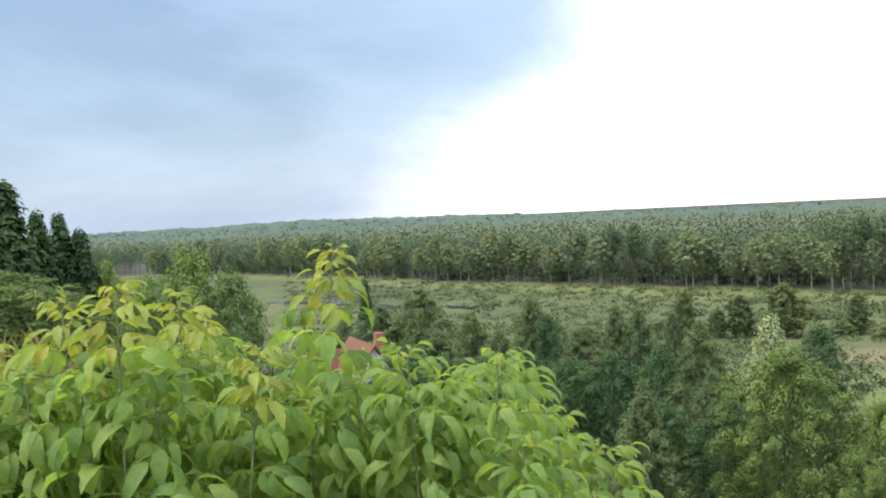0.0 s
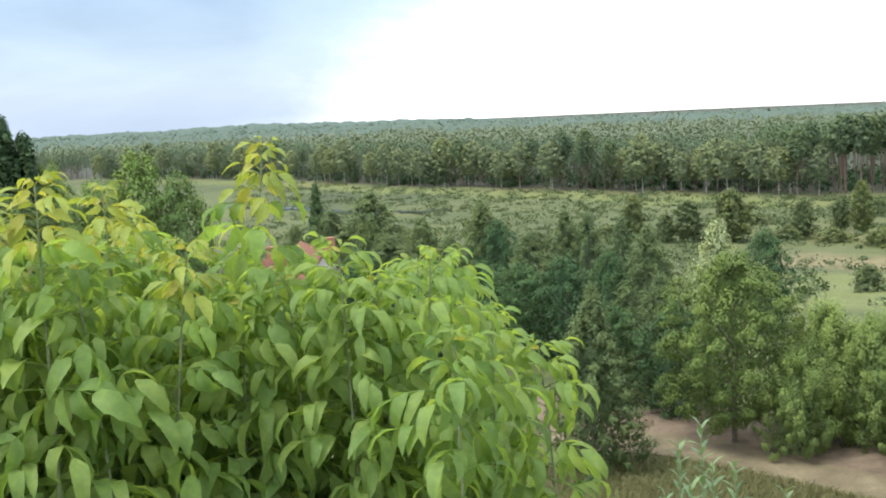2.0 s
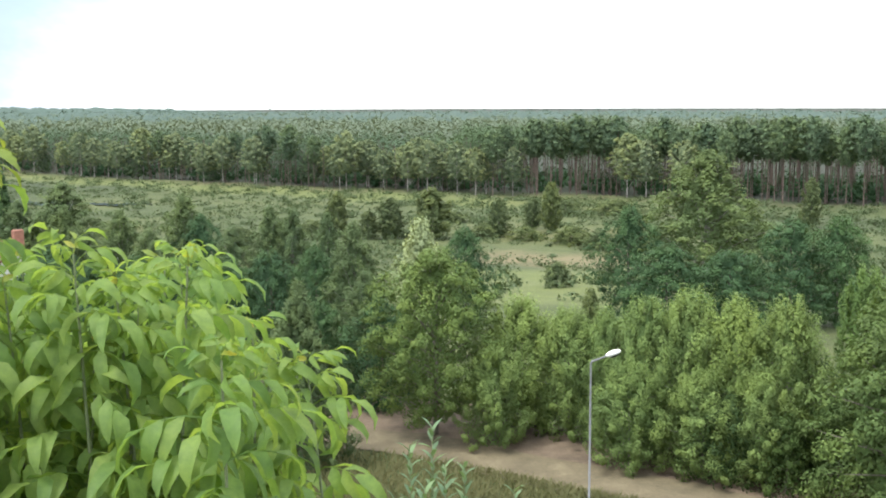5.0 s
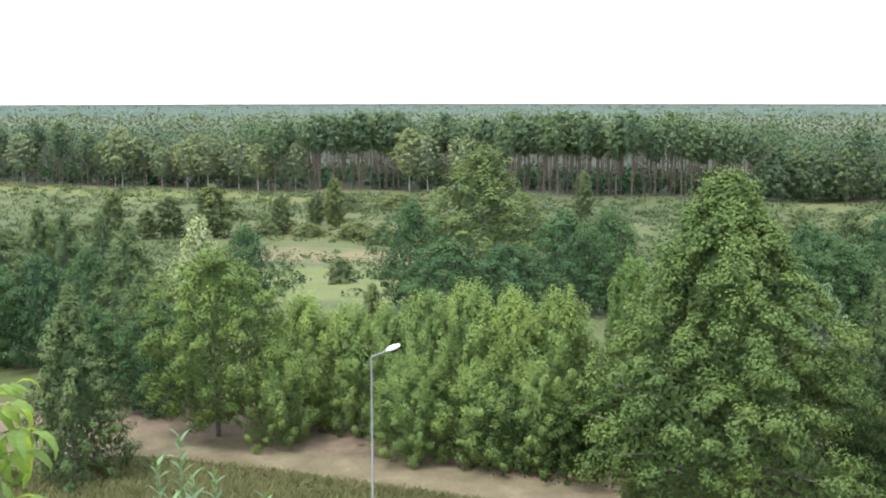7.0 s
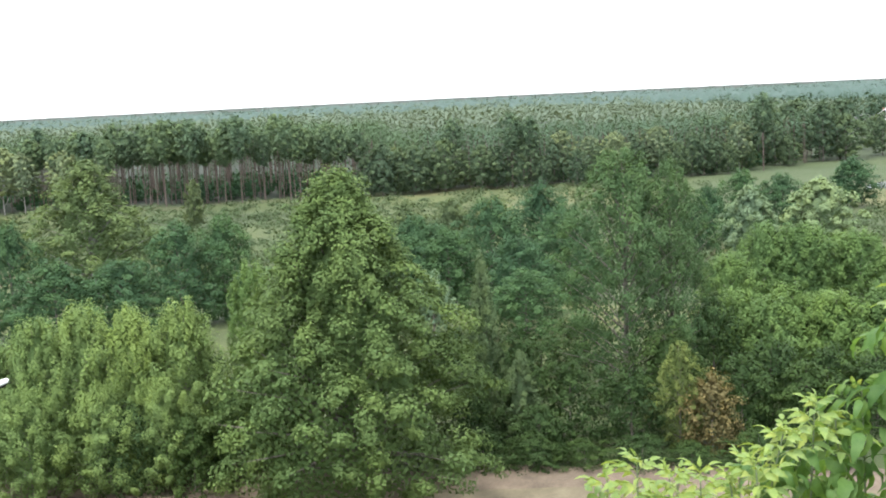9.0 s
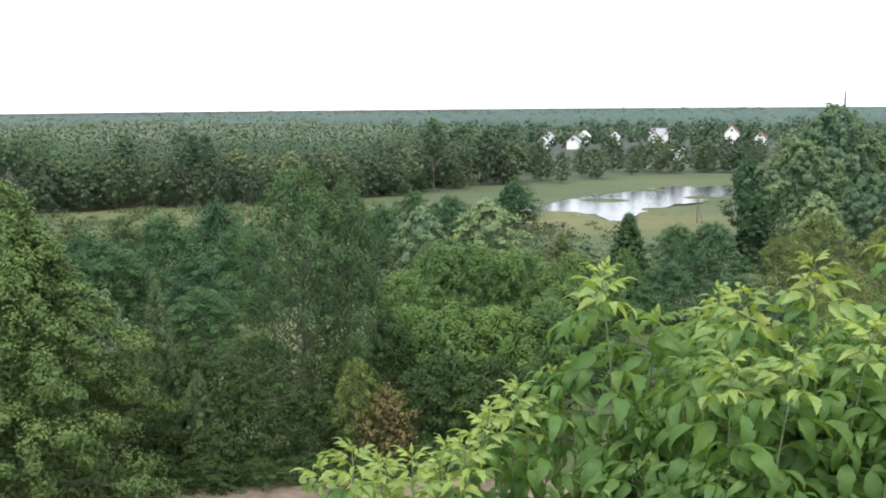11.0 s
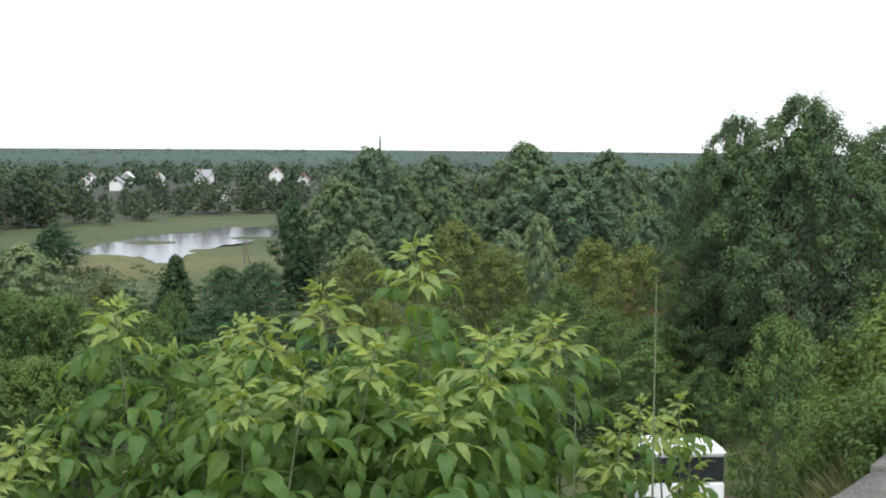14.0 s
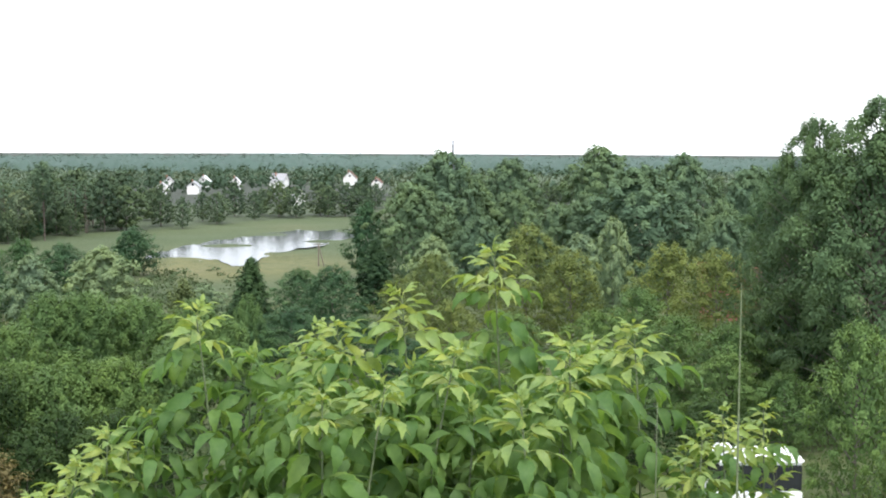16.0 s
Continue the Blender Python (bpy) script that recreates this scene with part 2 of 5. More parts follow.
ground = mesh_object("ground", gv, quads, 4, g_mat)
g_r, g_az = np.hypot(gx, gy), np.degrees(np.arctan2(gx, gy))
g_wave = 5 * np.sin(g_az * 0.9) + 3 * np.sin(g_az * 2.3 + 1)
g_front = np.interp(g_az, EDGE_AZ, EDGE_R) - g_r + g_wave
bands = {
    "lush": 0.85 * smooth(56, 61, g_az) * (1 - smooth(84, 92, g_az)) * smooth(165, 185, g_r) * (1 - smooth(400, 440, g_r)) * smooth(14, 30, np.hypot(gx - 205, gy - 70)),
    "wood_shade": 1 - smooth(-9, -2, g_front - g_wave),
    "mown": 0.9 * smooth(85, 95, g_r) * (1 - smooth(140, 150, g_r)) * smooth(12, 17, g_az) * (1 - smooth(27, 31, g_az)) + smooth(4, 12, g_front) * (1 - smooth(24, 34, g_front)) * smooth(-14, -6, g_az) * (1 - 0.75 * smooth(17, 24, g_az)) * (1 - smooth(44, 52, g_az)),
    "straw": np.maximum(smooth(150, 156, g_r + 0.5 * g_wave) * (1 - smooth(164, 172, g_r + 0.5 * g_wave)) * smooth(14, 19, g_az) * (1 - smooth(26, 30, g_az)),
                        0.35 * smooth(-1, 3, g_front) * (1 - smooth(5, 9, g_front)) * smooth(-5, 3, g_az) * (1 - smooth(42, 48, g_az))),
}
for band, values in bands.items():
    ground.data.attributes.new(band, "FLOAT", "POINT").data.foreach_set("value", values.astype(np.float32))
tagged(ground, "grassy hillside falling to wide river meadows", "ground", kind="structure")

# ---- sandy track at the foot of the hill ----
SAND = rough_material("sand_track", [(0.3, (0.095, 0.08, 0.048)), (0.55, (0.145, 0.122, 0.074)), (0.75, (0.2, 0.172, 0.108))], 0.7, 0.95, 0.5, 0.03)
TRACK = [(-40, 55), (-15, 53.5), (5, 52), (12.8, 49.7), (22.6, 45), (31.6, 42), (40, 40.4), (49, 40), (60, 40), (70, 41), (85, 43), (100, 45)]
tv = []
for az in np.arange(-40, 100.1, 1.0):
    rc = np.interp(az, [q[0] for q in TRACK], [q[1] for q in TRACK])
    for s in np.linspace(-2.3, 2.3, 7):
        rad = rc + s * np.interp(az, [5, 25], [0.75, 1.0]) + 0.25 * math.sin(az * 0.55 + (s > 0))
        x, y, z = polar(az, rad)
        tv.append((x, y, z + 0.05 - 0.03 * (abs(abs(s) - 1.2) < 0.7)))
tf = [(q * 7 + c, q * 7 + c + 1, (q + 1) * 7 + c + 1, (q + 1) * 7 + c) for q in range(len(tv) // 7 - 1) for c in range(6)]
track = mesh_object("road", tv, tf, 4, SAND)
SOIL = rough_material("bare_soil", [(0.3, (0.085, 0.065, 0.045)), (0.55, (0.15, 0.115, 0.08)), (0.75, (0.23, 0.18, 0.125))], 0.9, 0.95, 0.7, 0.06)
sv = []
for az in np.arange(-40, 100.1, 1.0):
    rc = np.interp(az, [q[0] for q in TRACK], [q[1] for q in TRACK])
    for s in np.linspace(1.6, 7.5, 6):
        s2 = 1.6 + (s - 1.6) * float(np.interp(az, [34, 44], [1.0, 0.45]))
        x, y, z = polar(az, rc + s2 + (0.5 * math.sin(az * 0.8) + 0.4 * math.sin(az * 2.1)) * (s > 7))
        sv.append((x, y, z + 0.028 + 0.05 * noise.noise((x, y, 0)) * (2 < s < 7) + 0.12 * math.sin(math.pi * (s - 1.6) / 5.9)))
sf = [(q * 6 + c, q * 6 + c + 1, (q + 1) * 6 + c + 1, (q + 1) * 6 + c) for q in range(len(sv) // 6 - 1) for c in range(5)]
tagged(mesh_object("verge", sv, sf, 4, SOIL), "bare brown soil verge under the trees", "ground", kind="structure")
tagged(track, "pale sandy dirt track at the foot of the hill", "road", kind="structure")


# ---- trees ----
def tube(path, radii, sides=6):
    """Vertices and quads of a tapered limb along a path."""
    path = np.asarray(path, float)
    vs, fs = [], []
    for q in range(len(path)):
        d = path[min(q + 1, len(path) - 1)] - path[max(q - 1, 0)]
        d /= np.linalg.norm(d) + 1e-9
        u = np.cross(d, (0.31, 0.95, 0.05))
        u /= np.linalg.norm(u) + 1e-9
        w = np.cross(d, u)
        for c in range(sides):
            an = 2 * math.pi * c / sides
            vs.append(path[q] + radii[q] * (math.cos(an) * u + math.sin(an) * w))
    for q in range(len(path) - 1):
        for c in range(sides):
            c2 = (c + 1) % sides
            fs.append((q * sides + c, q * sides + c2, (q + 1) * sides + c2, (q + 1) * sides + c))
    return np.array(vs), np.array(fs)


def join(pieces):
    vs, fs, n = [], [], 0
    for v, f in pieces:
        vs.append(v)
        fs.append(f + n)
        n += len(v)
    return np.vstack(vs), np.vstack(fs)


def leaf_quads(centres, facing, size, rng, wide=0.55, hang=0.5, sides=4):
    """A folded, pointed leaf or spray at each centre, its face turned the given way, its tip hanging; with three sides it is a plain point."""
    n = len(centres)
    up = facing / (np.linalg.norm(facing, axis=1, keepdims=True) + 1e-9)
    along = rng.normal(size=(n, 3)) - np.array([0, 0, hang])
    along -= up * np.sum(along * up, axis=1, keepdims=True)
    along /= np.linalg.norm(along, axis=1, keepdims=True) + 1e-9
    side = np.cross(along, up)
    s = (size * rng.uniform(0.65, 1.35, n))[:, None]
    if sides == 3:
        v = np.stack([centres - along * s * 0.4 - side * s * wide * 0.6, centres - along * s * 0.4 + side * s * wide * 0.6, centres + along * s * 0.6], 1).reshape(-1, 3)
        return v, np.arange(3 * n).reshape(-1, 3)
    v = np.stack([centres - along * s * 0.5, centres + side * s * wide * 0.5 + up * s * 0.08, centres + along * s * 0.5 - up * s * 0.12,
                  centres - side * s * wide * 0.5 + up * s * 0.08], 1).reshape(-1, 3)
    return v, np.arange(4 * n).reshape(-1, 4)


PROFILE = {
    # crown radius (0..1) by height in the crown (0 bottom .. 1 top)
    "round": ([0, 0.12, 0.35, 0.6, 0.82, 1], [0.45, 0.8, 1.0, 0.92, 0.62, 0.12]),
    "cone": ([0, 0.08, 0.25, 0.55, 0.8, 1], [0.75, 0.97, 1.0, 0.62, 0.36, 0.05]),
    "plume": ([0, 0.12, 0.35, 0.6, 0.82, 1], [0.6, 0.9, 1.0, 0.78, 0.42, 0.04]),
    "tall": ([0, 0.15, 0.4, 0.7, 0.9, 1], [0.5, 0.85, 1.0, 0.85, 0.5, 0.1]),
    "spire": ([0, 0.1, 0.3, 0.6, 0.85, 1], [0.8, 1.0, 0.85, 0.52, 0.22, 0.02]),
    "bush": ([0, 0.1, 0.3, 0.6, 0.85, 1], [0.8, 0.95, 1.0, 0.88, 0.55, 0.15]),
    "pine": ([0, 0.2, 0.5, 0.75, 0.9, 1], [0.25, 0.75, 1.0, 0.85, 0.55, 0.15]),
}


def build_tree(name, height, width, shape, leaf, bark, rng, clumps=90, per=110, leaf_size=0.2, bare=0.1, lobes=5, droop=0.25, clump=0.16,
               trunk=0.016, upward=0.0, fill=0.35, sides=4):
    """A tree at the origin: Empty > trunk with its limbs, crown of leaf sprays set on many boughs."""
    root = new(name)
    z0 = height * bare
    hc = height - z0
    R = width / 2
    hs, rs = PROFILE[shape]
    # boughs: each ends in a clump; lobes make the outline uneven
    ph = rng.uniform(0, 2 * np.pi, 4)
    tops, limbs = [], []
    stem = np.array([[0.05 * R * math.sin(3 * q + ph[0]) * q, 0.05 * R * math.cos(2.3 * q + ph[1]) * q, height * 0.93 * q] for q in np.linspace(0, 1, 8)])
    limbs.append(tube(stem, np.linspace(1, 0.12, 8) * height * trunk, 7))
    for c in range(clumps):
        q = (c + rng.uniform(0, 1)) / clumps
        q = q ** 0.85
        an = c * 2.39996 + rng.normal() * 0.35
        lobe = 1 + 0.16 * math.sin(lobes * an + ph[2] + 5 * q) + 0.10 * math.sin(2 * an + 11 * q + ph[3])
        rad = R * np.interp(q, hs, rs) * lobe * rng.uniform(0.78, 1.06)
        tip = np.array([rad * math.cos(an), rad * math.sin(an), z0 + hc * (0.02 + 0.94 * q)])
        tops.append(tip)
        if c % 3 == 0:
            base = stem[0] + (stem[-1] - stem[0]) * min(0.92, max(0.12, tip[2] / height - 0.12 - 0.1 * rng.uniform()))
            midp = (base + tip) / 2 + (0, 0, 0.04 * height * (upward + 0.4))
            limbs.append(tube([base, midp, tip], [height * trunk * 0.24, height * trunk * 0.14, height * trunk * 0.05], 4))
    tops = np.array(tops)
    v, f = join(limbs)
    mesh_object("trunk", v, f, 4, bark, root)
    n = clumps * per
    pick = np.repeat(np.arange(clumps), per)
    cr = clump * (0.55 * width + 0.25 * height) * rng.uniform(0.55, 1.3, clumps)
    off = rng.normal(size=(n, 3))
    off /= np.linalg.norm(off, axis=1, keepdims=True)
    off *= (rng.uniform(0, 1, n) ** 0.4)[:, None]
    off[:, 2] *= 0.72 + upward
    # boughs stand in tufts: upright plumes on young maples, hanging tiers on lindens and birches
    axis = 0.6 * tops / (np.linalg.norm(tops, axis=1, keepdims=True) + 1e-6)
    axis[:, 2] = upward * 3.0 - droop * 0.35 + rng.normal(size=clumps) * 0.2
    axis /= np.linalg.norm(axis, axis=1, keepdims=True) + 1e-6
    along = np.sum(off * axis[pick], axis=1, keepdims=True)
    pos = tops[pick] + (off * 0.8 + axis[pick] * along * (0.65 + upward)) * cr[pick][:, None]
    pos[:, 2] = np.maximum(np.minimum(pos[:, 2], height * 1.04), 0.02 * height)
    out = off / (np.linalg.norm(off, axis=1, keepdims=True) + 1e-6) + 0.6 * tops[pick] / (np.linalg.norm(tops[pick], axis=1, keepdims=True) + 1e-6)
    out[:, 2] += 0.3
    out += rng.normal(size=(n, 3)) * 0.32
    v, f = leaf_quads(pos, out, leaf_size, rng, 0.52, droop * 1.5 - upward, sides)
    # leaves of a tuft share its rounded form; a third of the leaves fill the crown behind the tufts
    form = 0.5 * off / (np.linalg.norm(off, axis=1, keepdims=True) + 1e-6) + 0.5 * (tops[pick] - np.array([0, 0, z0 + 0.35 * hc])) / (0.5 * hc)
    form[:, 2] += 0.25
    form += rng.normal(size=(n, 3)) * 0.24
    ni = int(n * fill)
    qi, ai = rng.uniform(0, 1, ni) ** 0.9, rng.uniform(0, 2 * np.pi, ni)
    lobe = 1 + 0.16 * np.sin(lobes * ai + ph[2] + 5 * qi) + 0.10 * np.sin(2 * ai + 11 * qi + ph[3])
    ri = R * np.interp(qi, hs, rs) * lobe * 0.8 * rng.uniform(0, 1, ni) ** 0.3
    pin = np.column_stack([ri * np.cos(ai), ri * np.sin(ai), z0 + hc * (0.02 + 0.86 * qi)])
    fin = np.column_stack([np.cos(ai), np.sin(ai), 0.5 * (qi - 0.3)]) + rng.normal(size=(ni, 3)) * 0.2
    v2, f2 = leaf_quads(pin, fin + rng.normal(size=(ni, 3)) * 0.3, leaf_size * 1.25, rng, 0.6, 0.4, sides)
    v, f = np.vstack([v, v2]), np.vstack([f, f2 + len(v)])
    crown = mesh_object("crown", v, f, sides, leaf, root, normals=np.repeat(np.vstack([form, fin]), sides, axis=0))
    # tufts differ at random in leaf tone; inner fill leaves are darkened as painted shade
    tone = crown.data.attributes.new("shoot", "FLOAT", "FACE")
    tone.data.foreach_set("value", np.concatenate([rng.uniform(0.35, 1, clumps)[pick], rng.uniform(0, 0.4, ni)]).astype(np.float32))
    return root


RNG = np.random.default_rng(5)
PROTO = {}


def proto(key, count, *args, **kw):
    PROTO[key] = []
    for q in range(count):
        PROTO[key].append(build_tree(*args, rng=RNG, **kw))


used = {}


def plant(key, az, r, height, width, label, category="tree", group="", turn=None):
    """Stand a tree of a kind at a bearing and distance from the lookout."""
    kinds = PROTO[key]
    q = used.get(key, 0)
    used[key] = q + 1
    src = kinds[q % len(kinds)]
    x, y, z = polar(az, r)
    m = pose(x, y, z - 0.1, 0, 0, turn if turn is not None else (q * 77 + az * 13) % 360)
    h0, w0 = src["h"], src["w"]
    m = m @ Matrix.Diagonal((width / w0, width / w0, height / h0, 1))
    if q < len(kinds):
        src.matrix_basis = m
        ob = src
    else:
        ob = src.copy()
        scene.collection.objects.link(ob)
        ob.matrix_basis = m
        for c in src.children:
            k2 = c.copy()
            scene.collection.objects.link(k2)
            k2.parent = ob
    tagged(ob, label, category, group)
    return ob


def kinds_of(key, count, name, h, w, *args, **kw):
    proto(key, count, name, h, w, *args, **kw)
    for ob in PROTO[key]:
        ob["h"], ob["w"] = h, w


# poplar to far_mixed: distance haze painted in as paler, bluer leaf colour
LEAF["poplar"] = leaf_material("hazed_poplar_leaf", (0.062, 0.094, 0.05), (0.082, 0.12, 0.06), (0.106, 0.146, 0.07), 0.8)
LEAF["far_pine"] = leaf_material("hazed_pine_needles", (0.06, 0.088, 0.056), (0.072, 0.102, 0.062), (0.086, 0.118, 0.07), 0.8, 0.15, 0.05)
LEAF["hazed_leaf"] = leaf_material("hazed_leaf", (0.046, 0.068, 0.042), (0.06, 0.084, 0.05), (0.08, 0.105, 0.06), 0.8, 0.2, 0.05)
LEAF["far_birch"] = leaf_material("hazed_birch_leaf", (0.1, 0.124, 0.056), (0.128, 0.154, 0.068), (0.165, 0.19, 0.082), 0.8, 0.2, 0.05)
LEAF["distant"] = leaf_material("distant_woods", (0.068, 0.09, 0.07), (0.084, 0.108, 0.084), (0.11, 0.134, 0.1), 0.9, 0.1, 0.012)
LEAF["woodland"] = leaf_material("hazed_woodland_leaf", (0.092, 0.112, 0.066), (0.113, 0.134, 0.076), (0.148, 0.168, 0.09), 0.9, 0.2, 0.02)
LEAF["far_mixed"] = leaf_material("hazed_forest_leaf", (0.066, 0.092, 0.054), (0.082, 0.112, 0.062), (0.11, 0.14, 0.074), 0.8, 0.2, 0.04)
LEAF["meadow"] = leaf_material("meadow_bush_leaf", (0.062, 0.084, 0.04), (0.082, 0.106, 0.046), (0.11, 0.134, 0.055))
# darker hornbeam green: shade under the trees is put into the leaf colour
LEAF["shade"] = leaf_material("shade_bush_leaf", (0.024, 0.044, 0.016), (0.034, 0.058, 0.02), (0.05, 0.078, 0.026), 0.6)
LEAF["tall_aspen"] = leaf_material("tall_aspen_leaf", (0.046, 0.08, 0.032), (0.068, 0.108, 0.042), (0.1, 0.148, 0.055))
LEAF["bank"] = leaf_material("bank_bush_leaf", (0.075, 0.12, 0.024), (0.11, 0.165, 0.032), (0.17, 0.23, 0.045), 0.5, 0.35, 1.2)
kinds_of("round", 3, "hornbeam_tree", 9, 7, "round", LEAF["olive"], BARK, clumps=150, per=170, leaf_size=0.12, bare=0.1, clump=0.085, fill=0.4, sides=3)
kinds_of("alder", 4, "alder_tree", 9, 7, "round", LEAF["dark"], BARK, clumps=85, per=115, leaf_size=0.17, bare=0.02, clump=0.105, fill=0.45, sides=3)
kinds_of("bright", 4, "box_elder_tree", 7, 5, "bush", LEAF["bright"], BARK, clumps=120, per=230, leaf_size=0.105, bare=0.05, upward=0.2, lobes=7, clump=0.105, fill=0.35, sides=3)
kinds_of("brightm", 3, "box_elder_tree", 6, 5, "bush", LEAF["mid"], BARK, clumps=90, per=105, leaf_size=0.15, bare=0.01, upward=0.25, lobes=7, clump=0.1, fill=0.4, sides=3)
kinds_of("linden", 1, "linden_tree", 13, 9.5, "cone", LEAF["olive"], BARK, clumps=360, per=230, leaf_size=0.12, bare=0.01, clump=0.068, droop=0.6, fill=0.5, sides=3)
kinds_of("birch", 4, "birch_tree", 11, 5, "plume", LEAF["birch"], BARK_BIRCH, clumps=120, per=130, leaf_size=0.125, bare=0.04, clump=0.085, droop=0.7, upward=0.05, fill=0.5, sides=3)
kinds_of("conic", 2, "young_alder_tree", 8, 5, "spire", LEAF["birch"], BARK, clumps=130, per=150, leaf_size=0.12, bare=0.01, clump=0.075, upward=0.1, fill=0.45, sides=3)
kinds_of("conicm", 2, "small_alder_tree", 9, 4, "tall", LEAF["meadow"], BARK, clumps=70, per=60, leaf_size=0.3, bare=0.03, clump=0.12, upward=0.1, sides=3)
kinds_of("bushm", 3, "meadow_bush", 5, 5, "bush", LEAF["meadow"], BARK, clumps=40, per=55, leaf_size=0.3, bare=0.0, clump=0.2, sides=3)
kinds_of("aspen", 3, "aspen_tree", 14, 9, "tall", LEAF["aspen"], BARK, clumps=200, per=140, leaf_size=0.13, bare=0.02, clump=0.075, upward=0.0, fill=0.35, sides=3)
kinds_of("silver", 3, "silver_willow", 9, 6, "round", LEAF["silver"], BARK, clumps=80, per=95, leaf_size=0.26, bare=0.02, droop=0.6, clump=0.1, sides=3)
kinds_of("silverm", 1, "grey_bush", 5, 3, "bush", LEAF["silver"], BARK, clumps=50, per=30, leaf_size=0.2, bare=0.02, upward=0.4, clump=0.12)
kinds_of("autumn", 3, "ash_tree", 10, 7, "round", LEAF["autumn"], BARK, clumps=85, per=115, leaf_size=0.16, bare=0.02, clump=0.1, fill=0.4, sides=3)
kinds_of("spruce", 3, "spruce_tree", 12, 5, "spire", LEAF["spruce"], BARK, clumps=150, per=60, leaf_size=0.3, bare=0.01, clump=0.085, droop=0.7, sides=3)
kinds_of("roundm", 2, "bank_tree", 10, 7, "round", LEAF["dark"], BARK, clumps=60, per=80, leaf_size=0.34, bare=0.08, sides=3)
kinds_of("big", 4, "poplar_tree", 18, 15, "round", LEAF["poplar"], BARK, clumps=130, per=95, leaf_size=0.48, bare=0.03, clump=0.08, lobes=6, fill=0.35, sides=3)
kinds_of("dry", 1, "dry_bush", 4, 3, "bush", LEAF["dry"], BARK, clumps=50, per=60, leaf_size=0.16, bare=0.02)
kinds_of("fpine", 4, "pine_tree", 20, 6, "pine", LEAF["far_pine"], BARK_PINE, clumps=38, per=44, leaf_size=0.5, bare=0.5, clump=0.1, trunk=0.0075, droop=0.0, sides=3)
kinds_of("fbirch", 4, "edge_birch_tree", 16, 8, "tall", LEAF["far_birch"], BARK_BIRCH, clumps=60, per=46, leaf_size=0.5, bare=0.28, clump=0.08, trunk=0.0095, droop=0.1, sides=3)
kinds_of("fround", 4, "edge_oak_tree", 14, 10, "round", LEAF["hazed_leaf"], BARK, clumps=50, per=36, leaf_size=0.6, bare=0.06, clump=0.1, droop=0.0, sides=3)
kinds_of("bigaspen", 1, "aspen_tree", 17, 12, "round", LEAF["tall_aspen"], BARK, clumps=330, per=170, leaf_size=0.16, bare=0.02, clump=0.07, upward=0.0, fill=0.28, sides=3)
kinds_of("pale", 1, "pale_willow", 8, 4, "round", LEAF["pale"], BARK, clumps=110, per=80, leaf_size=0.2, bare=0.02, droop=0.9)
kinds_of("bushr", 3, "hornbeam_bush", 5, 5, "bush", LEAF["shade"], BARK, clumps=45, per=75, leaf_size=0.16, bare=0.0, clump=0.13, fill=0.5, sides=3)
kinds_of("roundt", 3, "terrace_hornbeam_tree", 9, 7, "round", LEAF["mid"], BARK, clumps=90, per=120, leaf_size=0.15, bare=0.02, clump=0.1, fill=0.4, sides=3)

# trees and bushes, space by space: bearing, distance, height, width
plant("conic", 9.5, 46.0, 7.9, 4.5, "young grey-green alder beside the sandy track", "tree")
plant("round", 16.4, 50.0, 8.6, 6.4, "dense dark-green hornbeam behind the track", "tree")
for az, r, h, w in [
        (20.8, 51.0, 6.2, 4.0), (23.1, 50.0, 5.9, 3.7), (24.9, 49.0, 6.0, 3.4), (26.9, 48.0, 6.8, 3.8), (29.0, 47.5, 7.2, 4.0), (31.3,
        47.0, 7.0, 3.7), (33.7, 47.0, 7.0, 3.9), (19.4, 48.5, 4.7, 3.1), (26.2, 46.0, 4.4, 3.4), (29.8, 45.5, 4.4, 3.6), (32.5, 45.0, 4.4,
        3.3)]:
    plant("bright", az, r, h, w, "yellow-green box elder in the roadside thicket", "tree", "roadside thicket")
plant("linden", 41.7, 43.0, 12.5, 10.7, "tall conical linden with olive-green leaves", "tree")
for az, r, h, w in [
        (48.7, 48.0, 8.2, 2.7), (50.5, 47.0, 4.2, 2.8)]:
    plant("conic", az, r, h, w, "narrow dark-green young alder in the thicket", "tree")
for az, r, h, w in [
        (55.8, 53.0, 12.3, 6.7), (58.1, 54.0, 11.6, 4.0)]:
    plant("aspen", az, r, h, w, "tall grey-green aspen beside the track", "tree")
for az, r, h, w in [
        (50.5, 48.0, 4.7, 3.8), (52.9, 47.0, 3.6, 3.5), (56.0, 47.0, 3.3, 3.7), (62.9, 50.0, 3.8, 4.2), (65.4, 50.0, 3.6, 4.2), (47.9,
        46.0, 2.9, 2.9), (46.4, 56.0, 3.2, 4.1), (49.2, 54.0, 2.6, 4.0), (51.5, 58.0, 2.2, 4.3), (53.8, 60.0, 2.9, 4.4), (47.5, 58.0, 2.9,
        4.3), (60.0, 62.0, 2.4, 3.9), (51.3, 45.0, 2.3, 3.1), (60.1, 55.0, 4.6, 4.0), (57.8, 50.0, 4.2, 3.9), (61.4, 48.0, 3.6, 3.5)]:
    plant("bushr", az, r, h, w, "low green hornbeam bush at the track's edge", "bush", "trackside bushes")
plant("autumn", 58.4, 46.5, 4.6, 2.5, "yellowing bush at the track's edge", "bush")
plant("dry", 60.0, 46.0, 3.4, 2.3, "half-dry brown bush at the track's edge", "bush")
